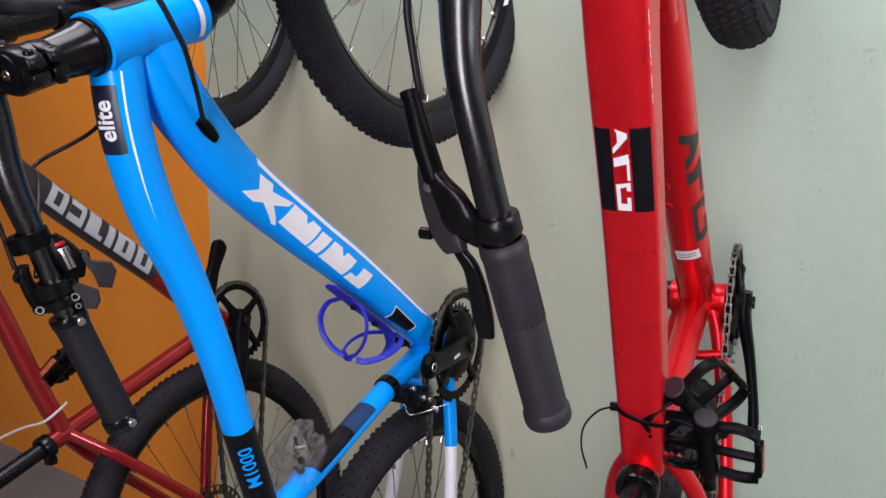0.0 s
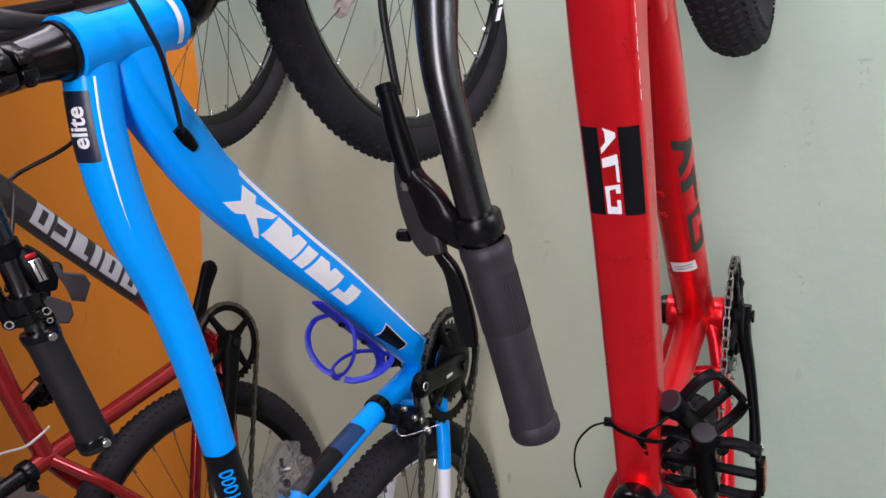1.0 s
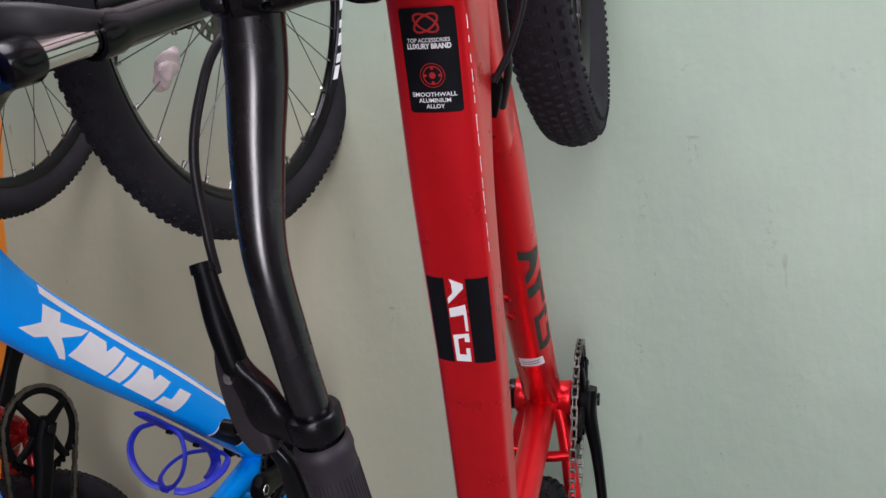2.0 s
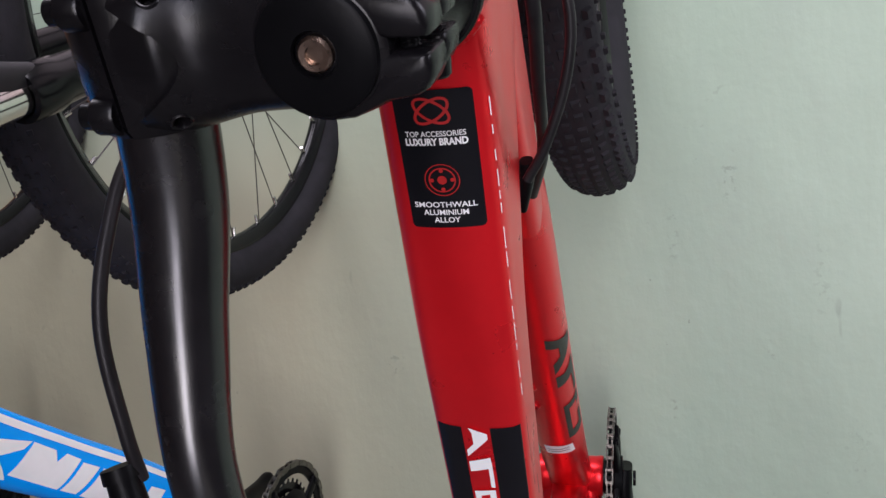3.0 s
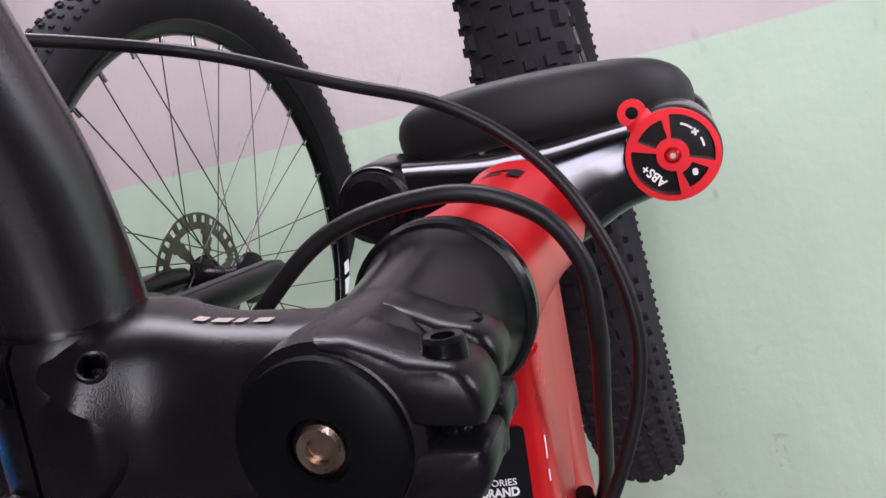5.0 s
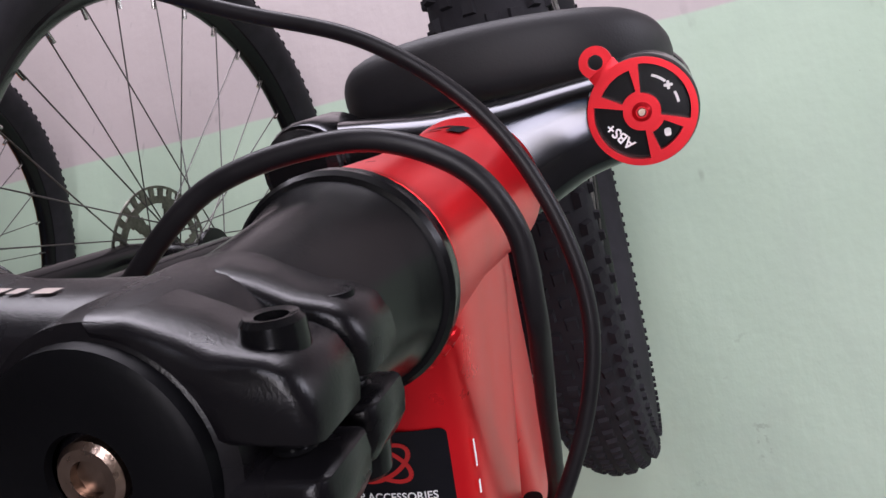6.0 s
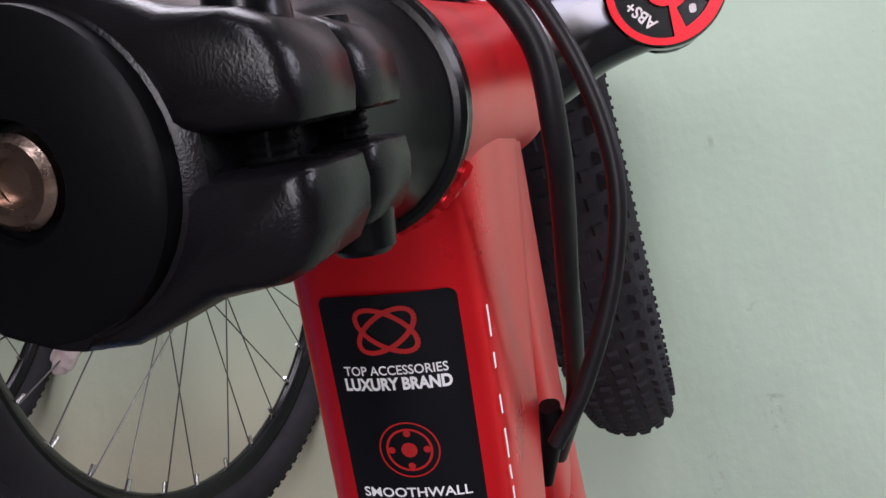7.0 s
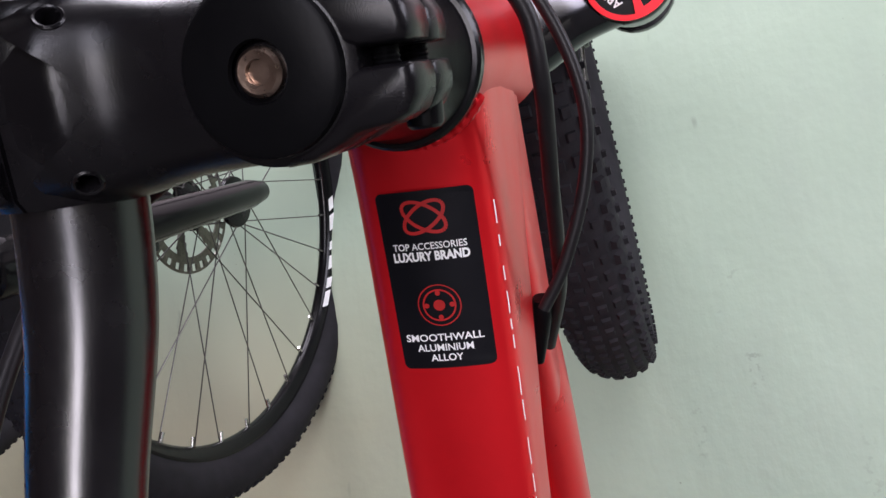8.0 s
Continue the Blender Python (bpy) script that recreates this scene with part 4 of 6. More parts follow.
def grip_on(bike, a, b, r=0.0158, mat=None):
    """Ribbed rubber grip from a to its end b, with a collar."""
    a, b = Vector(a), Vector(b)
    ln = (b - a).length
    rows = [(r * 0.86, 0.0), (r * 1.02, 0.002), (r * 1.05, 0.008), (r * 1.0, 0.012), (r * 0.99, 0.020)]
    k = 0.022
    while k < ln * 0.42:
        rows.append((r * 0.985, k))
        k += 0.006
    while k < ln - 0.014:
        rows += [(r * 0.976, k), (r * 0.986, k + 0.0006), (r * 0.986, k + 0.0011), (r * 0.976, k + 0.0016)]
        k += 0.0017
    rows += [(r * 1.0, ln - 0.012), (r * 1.07, ln - 0.010), (r * 1.08, ln - 0.003), (r * 1.02, ln), (r * 0.45, ln + 0.0005), (r * 0.40, ln - 0.002), (0, ln - 0.002)]
    bm = turned(bmesh.new(), rows, a, b - a, 40)
    ob = part("grip", bm, mat or GRIP, bike, "black rubber grip" if mat else "dark grey ribbed rubber grip", True, 60)
    s, t, ax = basis(b - a)
    bm = bmesh.new()
    for k in range(0 if mat else 44):
        q = 2 * math.pi * k / 44
        d = s * math.cos(q) + t * math.sin(q)
        block(bm, a + ax * (ln * 0.285) + d * (r * 0.980), (0.0011, 0.0009, ln * 0.28), (d, ax.cross(d), ax), 0.0004)
    if mat:
        bm.free()
    else:
        part("grip_ribs", bm, GRIP, ob)
    return ob


def cable(bike, pts, r=0.0025, mat=None, label="black cable housing"):
    return part("cable", pipe(bmesh.new(), pts, r, 10, 12), mat or CABLE, bike, label)


def placed(o, r, f, u):
    """A bicycle's pose: origin at the bottom bracket; its right, forward and upward directions."""
    f = Vector(f).normalized()
    r = (Vector(r) - f * f.dot(Vector(r))).normalized()
    u = r.cross(f)
    m = Matrix((r, f, u)).transposed().to_4x4()
    m.translation = o
    return m


def slanted(widths, height, gap, lean, y0=0.0, x0=0.0):
    """Leaning blocks in a row, for a printed mark: along y, height across x."""
    out, y = [], y0
    for w in widths:
        out.append([(x0, y), (x0, y + w), (x0 + height, y + w + lean), (x0 + height, y + lean)])
        y += w + gap
    return out


# ---- the red bicycle ----
def red_bicycle():
    bike = thing("bicycle", placed((-0.0638, -0.2445, 0.8200), (0.979, 0.202, -0.025), (0.0245, 0.005, 1.0), (0.202, -0.979, 0)),
                 "satin red mountain bike stood on its rear wheel against green wall", "bicycle", "bicycles stood on end along the wall")
    cap = Vector((-0.002, 0.368, 0.7157))
    st, straight = Steer(cap, -4, 24.7, 0.040), Steer(cap, 0, 24.7, 0.040)
    h0, h1 = straight(0, 0.090, 0), straight(0, 0.212, 0)
    g = {
        "top_tube": ([(-0.0005, 0.424, 0.585, 0.0246, 0.0455), (-0.0007, 0.405, 0.577, 0.0247, 0.0440), (-0.0010, 0.380, 0.567, 0.0247, 0.0388), (-0.0015, 0.315, 0.5425, 0.0246, 0.0290), (-0.002, 0.26, 0.5185, 0.0245, 0.0228), (-0.002, 0.14, 0.452, 0.0240, 0.0202), (-0.002, 0.0, 0.384, 0.0230, 0.0190), (-0.001, -0.118, 0.336, 0.0205, 0.0180)], 6.5, 0.14),
        "down_tube": ([(0.000, 0.436, 0.548, 0.0185, 0.0240), (-0.001, 0.385, 0.476, 0.0190, 0.0250), (-0.002, 0.30, 0.360, 0.0222, 0.0245), (-0.002, 0.18, 0.222, 0.0230, 0.0240), (-0.001, 0.07, 0.095, 0.0235, 0.0230), (0, 0.010, 0.020, 0.0240, 0.0210)], 2.5),
        "seat_tube": ([(0, -0.002, 0.010, 0.0200, 0.0180), (0, -0.05, 0.140, 0.0175, 0.0175), (0, -0.118, 0.345, 0.0165, 0.0165), (0, -0.128, 0.375, 0.0165, 0.0165)], 2.2),
        "head": (h0, h1, 0.0252), "rear": (0, -0.445, 0.080), "cluster": (0, -0.105, 0.318), "bb": 0.022,
    }
    made = frame_tubes(bike, g, RED)
    # flat-sided gusset that joins both tubes behind the head
    part("head_gusset", Tube([(0.000, 0.430, 0.563, 0.0234, 0.026), (-0.0005, 0.395, 0.514, 0.0226, 0.026), (-0.001, 0.358, 0.461, 0.0216, 0.025), (-0.0015, 0.318, 0.404, 0.0200, 0.021)], 8, 5.0, (1, 0, 0), 48).mesh(bmesh.new()), RED, bike)
    tt, dt = made["top_tube"], made["down_tube"]
    tob, dob = made["top_tube_ob"], made["down_tube_ob"]
    # weld bead round the head joint
    bm = bmesh.new()
    bead = []
    for k in range(41):
        q = radians(-58 + 116 * k / 40)
        bead.append(straight(0, 0.0942 + 0.0006 * math.sin(k * 2.4), 0) + (straight.side * math.sin(q) - straight.fore * math.cos(q)) * 0.0259)
    Tube([(*p, 0.0021 + 0.0003 * (i % 2), 0.0020) for i, p in enumerate(bead)], 3, 2, SIDE, 8).mesh(bm)
    part("weld_bead", bm, RED, tob)
    # badge on the top tube: x across (towards the right side), y along towards the rear
    y0 = 0.0338

    crest = [0.0]
    for k in range(1, len(tt.p)):
        crest.append(crest[-1] + ((tt.p[k] + tt.nrm[k] * tt.h[k]) - (tt.p[k - 1] + tt.nrm[k - 1] * tt.h[k - 1])).length)

    def along(y):
        """The run of the axis below a distance along the upper face."""
        return float(np.interp(y + 0.005, crest, tt.run))

    def flat_top(x, run, up):
        run = along(run)
        p = tt.at(run, math.pi / 2, 0.0)
        i = max(0, min(len(tt.run) - 2, int(np.searchsorted(tt.run, run)) - 1))
        n, w, h = tt.nrm[i], tt.w[i], tt.h[i]
        fall = h * (1 - max(0.0, 1 - abs(x / w) ** tt.square) ** (1 / tt.square) + tt.crown * (x / w) ** 2)
        return p + SIDE * x - n * fall + n * up

    top = lambda x, y, up=0.0005: flat_top(x, y0 + y, up)
    badge = decal("badge", [rounded(0.0322, 0.0625, 0.0022, 0.0021, 0.0312)], top, BLACK_DECAL, tob, "black rectangular frame badge")
    over = lambda x, y: top(x, y, 0.0008)
    for lean in (40, -40):
        pts = []
        for k in range(33):
            q = 2 * math.pi * k / 32
            a, b = 0.0082 * math.cos(q), 0.0043 * math.sin(q)
            c, s = math.cos(radians(lean)), math.sin(radians(lean))
            pts.append((0.0016 + (a * c - b * s), 0.0088 + (a * s + b * c) * 0.86))
        decal("badge_emblem", band(pts, 0.0012), over, RED_DECAL, badge, "red oval ring of the crossed-ring emblem")
    rings = []
    for r, w in ((0.0072, 0.0004), (0.0054, 0.0006)):
        rings += band([(0.0020 + r * math.cos(q), 0.0395 + r * math.sin(q)) for q in np.linspace(0, 2 * math.pi, 33)], w)
    for cx, cy, r in ((0, 0, 0.0020), (0.0043, 0, 0.0009), (-0.0043, 0, 0.0009), (0, 0.0043, 0.0009), (0, -0.0043, 0.0009)):
        rings.append([(0.0020 + cx + r * math.cos(q), 0.0395 + cy + r * math.sin(q)) for q in np.linspace(0, 2 * math.pi, 13)[:-1]])
    decal("badge_disc", rings, over, RED_DECAL, badge, "red ringed disc mark")
    for text, y, size, bold, stretch in (("TOP ACCESSORIES", 0.0188, 0.0033, 0.00004, 0.90), ("LUXURY BRAND", 0.0223, 0.0042, 0.00018, 0.82),
                                         ("SMOOTHWALL", 0.0512, 0.0036, 0.00006, 1.08), ("ALUMINIUM", 0.0549, 0.0036, 0.00006, 1.0), ("ALLOY", 0.0586, 0.0036, 0.00006, 1.0)):
        wrap("badge_text", lettering(text, size, bold, stretch), lambda x, y_, yy=y: over(x + 0.0018, yy - y_), WHITE, badge, "white capitals reading " + text.lower(), 0.008)
    # band and mark in the middle of the top tube
    wide = lambda x, y, up=0.0005: flat_top(x, y, up)
    run = 0.218
    for x0, x1 in ((-0.0242, -0.0082), (0.0068, 0.0242)):
        decal("dark_band", [[(x0, run), (x1, run), (x1, run + 0.076), (x0, run + 0.076)]], lambda x, y: wide(x, y, 0.0004), BLACK_DECAL, tob, "black band decal", 0.003)
    mark = [[(-0.0045, run + 0.0), (0.0050, run + 0.004), (0.0050, run + 0.008), (-0.0070, run + 0.022), (-0.0070, run + 0.017), (-0.0030, run + 0.012), (-0.0030, run + 0.004)],
            [(-0.0070, run + 0.026), (0.0048, run + 0.022), (0.0052, run + 0.028), (0.0052, run + 0.046), (0.0030, run + 0.046), (0.0030, run + 0.031), (-0.0070, run + 0.034)],
            [(-0.0068, run + 0.050), (0.0050, run + 0.048), (0.0050, run + 0.056), (0.0015, run + 0.056), (0.0015, run + 0.052), (-0.0035, run + 0.0535), (-0.0035, run + 0.068), (0.0016, run + 0.068), (0.0016, run + 0.062), (0.0046, run + 0.062), (0.0046, run + 0.0745), (-0.0065, run + 0.0745)]]
    decal("white_mark", mark, lambda x, y: wide(x, y, 0.0007), WHITE, tob, "white slanted block mark")
    # worn white dashes along the right shoulder
    def shoulder(run, depth):
        run = along(run)
        i = max(0, min(len(tt.run) - 2, int(np.searchsorted(tt.run, run)) - 1))
        return tt.at(run, math.asin((1 - depth / tt.h[i]) ** (tt.square / 2)), 0.0005)

    dashes = []
    rng = random.Random(4)
    y = 0.040
    while y < 0.200:
        w = rng.choice((0.004, 0.008, 0.011, 0.005))
        dashes.append([(0.0222, y), (0.0222, y + w), (0.0229, y + w), (0.0229, y)])
        y += w + rng.choice((0.002, 0.004, 0.007))
    decal("white_dashes", dashes, lambda x, y: shoulder(y, 0.0048 + (x - 0.0222) * 0.8), WHITE, tob, "worn white printed line along the tube shoulder")
    # dark mark on the down tube, its white sticker and two bosses
    side = lambda x, y, up=0.0005: dt.at(y, math.pi / 2 - x / 0.0235, up)
    r0 = 0.338
    dark = [[(0.006, r0), (0.036, r0 + 0.012), (0.036, r0 + 0.020), (0.010, r0 + 0.042), (0.010, r0 + 0.030), (0.018, r0 + 0.024), (0.018, r0 + 0.014), (0.006, r0 + 0.010)],
            [(0.010, r0 + 0.046), (0.020, r0 + 0.046), (0.036, r0 + 0.040), (0.036, r0 + 0.080), (0.030, r0 + 0.080), (0.030, r0 + 0.056), (0.010, r0 + 0.060)],
            [(0.012, r0 + 0.088), (0.036, r0 + 0.086), (0.036, r0 + 0.100), (0.030, r0 + 0.100), (0.030, r0 + 0.093), (0.018, r0 + 0.095), (0.018, r0 + 0.128), (0.030, r0 + 0.126), (0.030, r0 + 0.112), (0.036, r0 + 0.112), (0.036, r0 + 0.138), (0.012, r0 + 0.138)]]
    dark = [[(x, r0 + (y - r0) * 1.36) for x, y in p] for p in dark]
    decal("dark_mark", dark, side, DARK_GREEN_DECAL, dob, "dull black slanted block mark")
    r1 = 0.545
    decal("silver_sticker", [[(-0.012, r1), (0.014, r1 - 0.006), (0.016, r1 + 0.012), (-0.010, r1 + 0.018)]], side, WHITE, dob, "small white sticker with dark wavy lines")
    waves = []
    for k in range(2):
        waves += band([(-0.008 + 0.0045 * i, r1 + 0.006 + 0.005 * k - 0.0012 * i + 0.0014 * math.sin(i * 1.3)) for i in range(5)], 0.0011)
    decal("sticker_lines", waves, lambda x, y: side(x, y, 0.0008), NAVY, dob)
    for y in (0.420, 0.455):
        p = dt.at(y, math.pi / 2 + 0.42)
        n = (p - dt.at(y, -math.pi / 2 + 0.42)).normalized()
        part("bottle_boss", turned(bmesh.new(), [(0.0022, -0.001), (0.0022, 0.0015), (0.0042, 0.0022), (0.0048, 0.0), (0.0048, -0.001)], p, n, 16), RED, dob)
    # cable port on the right of the down tube
    p = Vector((0.0245, 0.338, 0.516))
    part("cable_port", Tube([(*(p + Vector((0.001, 0.008, 0.007))), 0.0034, 0.0038), (*(p + Vector((0.001, 0.003, 0.003))), 0.0040, 0.0050), (*(p + Vector((-0.001, -0.004, -0.004))), 0.0038, 0.0048), (*(p + Vector((-0.004, -0.016, -0.014))), 0.0025, 0.0032)], 6, 2.4, SIDE, 16).mesh(bmesh.new()), PLASTIC, bike, "black rubber cable port")
    # print on the front of the head tube
    hd = lambda x, y: h0 + straight.down * y + straight.side * 0.0262 * math.sin(x / 0.0252) + straight.fore * 0.0262 * math.cos(x / 0.0252)
    decal("head_print", [rounded(0.005, 0.016, 0.001, 0.006, 0.094), rounded(0.013, 0.005, 0.001, 0.000, 0.101), rounded(0.008, 0.004, 0.001, -0.003, 0.092)], hd, BLACK_DECAL, made["head_tube_ob"], "black printed head mark")

    fork(bike, st, 0.2185, (GUN_GLOSS, ALLOY_GLOSS, ALLOY_GLOSS), 0.69, knob=True, leg=0.0665, ahead=0.018)
    wheel(bike, "front_wheel", Vector((-0.002, 0.6725, 0.104)), (0.9905, 0.130, 0.038), 12, True, True, (200, WHITE, "white rim print"), 1.0, True)
    wheel(bike, "rear_wheel", Vector(g["rear"]), SIDE, 5)
    crankset(bike, (-1, 0.02), (1, 0), 36, 0.074)
    chain(bike, g, 0.0755)

    # stem, bar, grip and brake
    low = [((-0.0646, 0.3780, 0.6940), 0.0159), ((-0.0675, 0.3334, 0.6768), 0.0159), ((-0.0700, 0.2870, 0.6715), 0.0140), ((-0.0665, 0.2390, 0.6715), 0.0118), ((-0.0590, 0.1915, 0.6595), 0.0111), ((-0.0526, 0.1435, 0.6405), 0.0111), ((-0.0279, -0.0010, 0.5876), 0.0111)]
    bar = [(Vector(p) - straight.fore * 2 * (Vector(p) - Vector(low[0][0])).dot(straight.fore), r) for p, r in low[:0:-1]] + low
    stem_and_bar(bike, straight, 0.090, 0.064, bar)
    lo, hi = Vector((-0.0279, -0.0020, 0.5873)), Vector((-0.0508, 0.1325, 0.6364))
    grip_on(bike, hi, lo, 0.0162)
    ax = (hi - lo).normalized()
    turned(b := bmesh.new(), [(0.0112, 0), (0.0150, 0.0005), (0.0160, 0.002), (0.0160, 0.014), (0.0150, 0.0155), (0.0112, 0.016)], hi + ax * 0.003, ax, 36)
    part("brake_clamp", b, ALLOY, bike, "black brake lever clamp ring")
    brake_lever(bike, hi + ax * 0.011, ax)
    # cables
    ol = Steer(cap, 0)
    at = lambda a, o, q: ol(a, q, o)
    cable(bike, [(-0.1065, 0.224, 0.649), (-0.1085, 0.245, 0.655), (-0.113, 0.285, 0.660), (-0.113, 0.320, 0.653), (-0.108, 0.352, 0.640), at(-0.085, -0.018, 0.10), at(-0.060, 0.006, 0.092), at(-0.030, 0.032, 0.090), at(0.006, 0.040, 0.090), at(0.030, 0.033, 0.092), at(0.042, 0.018, 0.094), at(0.0445, -0.002, 0.098), at(0.0435, -0.018, 0.110), at(0.0415, -0.036, 0.126), at(0.0395, -0.058, 0.146), at(0.036, -0.082, 0.170), at(0.026, -0.112, 0.200)], 0.0028)
    cable(bike, [at(-0.190, 0.105, 0.03), at(-0.140, 0.106, 0.09), at(-0.085, 0.097, 0.125), at(-0.036, 0.080, 0.130), at(0.001, 0.067, 0.130), at(0.029, 0.046, 0.130), at(0.046, 0.020, 0.130), at(0.0545, -0.009, 0.130), at(0.0525, -0.036, 0.130), at(0.043, -0.064, 0.130), at(0.034, -0.080, 0.130)], 0.0023)
    # black seat clamp and the stub of the post
    d = Vector((0, -0.31, 0.95)).normalized()
    c = Vector((0, -0.126, 0.366))
    turned(b := bmesh.new(), [(0.0168, 0), (0.0205, 0.001), (0.0212, 0.004), (0.0212, 0.016), (0.0200, 0.019), (0.0140, 0.019)], c, d, 36)
    part("seat_clamp", b, ALLOY_GLOSS, bike, "gloss black seat clamp")
    block(b := bmesh.new(), c + d * 0.010 + Vector((0.010, -0.022, -0.006)), (0.022, 0.012, 0.014), None, 0.003)
    part("clamp_lug", b, ALLOY_GLOSS, bike)
    part("seat_post", turned(bmesh.new(), [(0.0136, 0.0), (0.0136, 0.10), (0.012, 0.102), (0, 0.102)], c, d, 28), ALLOY, bike, "short black seat post")
    # two loose pedals held to the top tube by a cable tie
    tie = [(-0.024, -0.052, 0.381), (-0.012, -0.056, 0.387), (0.012, -0.062, 0.384), (0.026, -0.064, 0.370), (0.042, -0.060, 0.345), (0.030, -0.070, 0.315), (-0.010, -0.066, 0.330), (-0.025, -0.056, 0.366)]
    part("cable_tie", Tube([(*p, 0.0022, 0.0010) for p in tie], 6, 2.6, (0, 1, 0.2), 10).mesh(bmesh.new()), PLASTIC, bike, "black nylon cable tie")
    block(b := bmesh.new(), (-0.026, -0.052, 0.377), (0.009, 0.008, 0.006), None, 0.0012)
    part("tie_head", b, PLASTIC, bike)
    part("tie_tail", Tube([(*p, 0.0020, 0.0009) for p in ((-0.028, -0.052, 0.379), (-0.040, -0.056, 0.388), (-0.052, -0.072, 0.390), (-0.055, -0.094, 0.386), (-0.050, -0.118, 0.38))], 6, 2.6, (0, 0, 1), 10).mesh(bmesh.new()), PLASTIC, bike)
    return bike


def brake_lever(bike, at, ax):
    """Lever body, cable boot, adjuster and blade below the bar; ax: along the bar away from the grip."""
    out = Vector((-1, 0, -0.20)).normalized()
    at = Vector(at)
    line = lambda k, o=0.0: at + ax * k + out * (0.034 + 0.14 * k + o) + Vector((0, 0, float(np.interp(k, (-0.03, 0.05, 0.094), (0.012, 0.004, -0.010)))))
    flat = ax.cross(out)
    body = Tube([(*line(0.046), 0.0052, 0.0055), (*line(0.030, -0.002), 0.0062, 0.0075), (*line(0.016, -0.007), 0.0066, 0.0120), (*line(0.002, -0.011), 0.0072, 0.0135), (*(at + out * 0.015 - ax * 0.008), 0.0075, 0.0105), (*(at + out * 0.010 - ax * 0.014), 0.0060, 0.0070)], 8, 3.0, flat, 24).mesh(bmesh.new())
    lb = part("brake_lever", body, ALLOY, bike, "black brake lever body")
    plate = [(0.048, 0.002, 0.0030, 0.0035), (0.036, 0.004, 0.0042, 0.0080), (0.016, 0.006, 0.0050, 0.0110), (-0.006, 0.006, 0.0052, 0.0120), (-0.018, 0.004, 0.0050, 0.0095), (-0.0215, 0.004, 0.0046, 0.0080)]
    part("lever_cover", Tube([(*line(k, o), w, h) for k, o, w, h in plate], 8, 3.4, flat, 24).mesh(bmesh.new()), COVER, lb, "dark grey satin lever cover")
    boot = [(0.030, 0.0070), (0.036, 0.0078), (0.060, 0.0078), (0.088, 0.0064), (0.0885, 0.0074), (0.094, 0.0072)]
    part("cable_boot", Tube([(*line(k), r, r) for k, r in boot], 6, 2.0, SIDE, 18).mesh(bmesh.new()), PLASTIC, lb, "black rubber cable boot")
    turned(b := bmesh.new(), disc_body(0.0044, 0, 0.010, 0.001), line(-0.010, 0.020), out, 16)
    part("reach_screw", b, ALLOY_GLOSS, lb)
    turned(b := bmesh.new(), disc_body(0.0040, 0, 0.004, 0.0008), line(0.026, 0.010) + Vector((0.004, 0, 0.004)), (0.6, 0.0, 0.8), 16)
    part("pivot_bolt", b, STEEL, lb)
    blade = [(0.040, 0.010, 0.0038, 0.0058), (0.037, 0.024, 0.0038, 0.0052), (0.032, 0.036, 0.0040, 0.0064), (0.032, 0.056, 0.0042, 0.0078), (0.034, 0.076, 0.0044, 0.0082), (0.036, 0.092, 0.0034, 0.0068)]
    part("lever_blade", Tube([(*(at + out * o - ax * k), w, h) for o, k, w, h in blade], 8, 2.8, flat, 18).mesh(bmesh.new()), ALLOY_GLOSS, lb, "black flat brake blade")


def pedal(m, label):
    """A loose plastic platform pedal: axle barrel, cage with teeth, reflectors and dust cap."""
    p = thing("pedal", m, label, "pedal", "loose pedals tied to the red bicycle")
    bm = turned(bmesh.new(), [(0, -0.045), (0.011, -0.045), (0.0122, -0.042), (0.0122, -0.030), (0.010, -0.026), (0.010, 0.035), (0.008, 0.046), (0.007, 0.050), (0.007, 0.064), (0, 0.064)], (0, 0, 0), (0, 1, 0), 24)
    part("barrel", bm, PLASTIC, p)
    turned(b := bmesh.new(), [(0, -0.0475), (0.0100, -0.0475), (0.0110, -0.0465), (0.0110, -0.0445), (0, -0.0445)], (0, 0, 0), (0, 1, 0), 28)
    part("dust_cap", b, GRIP, p, "round grey dust cap")
    bm = bmesh.new()
    for s in (-1, 1):
        # open loop on each side of the barrel, one cross web, small teeth
        loop = [(s * 0.010, -0.036, 0), (s * 0.030, -0.039, 0), (s * 0.044, -0.034, 0), (s * 0.046, -0.024, 0), (s * 0.046, 0.022, 0), (s * 0.044, 0.032, 0), (s * 0.030, 0.036, 0), (s * 0.010, 0.034, 0)]
        Tube([(*q, 0.0024, 0.0062) for q in loop], 4, 3.2, (0, 1, 0), 12).mesh(bm)
        block(bm, (s * 0.026, 0.000, 0), (0.040, 0.0045, 0.009), None, 0.001)
        for y in (-0.030, -0.010, 0.010, 0.028):
            block(bm, (s * 0.0462, y, 0.0068), (0.0036, 0.0040, 0.0034), None, 0.0006)
            block(bm, (s * 0.0462, y, -0.0068), (0.0036, 0.0040, 0.0034), None, 0.0006)
    part("cage", bm, PLASTIC, p, "black toothed plastic cage")
    for s in (-1, 1):
        block(b := bmesh.new(), (s * 0.0492, 0, 0), (0.0040, 0.042, 0.0145), None, 0.0012)
        housing = part("reflector_housing", b, PLASTIC, p)
        block(b := bmesh.new(), (s * 0.0515, 0, 0), (0.0010, 0.036, 0.0085), None, 0.0003)
        part("reflector", b, AMBER, housing, "dark amber reflector strip")
    return p


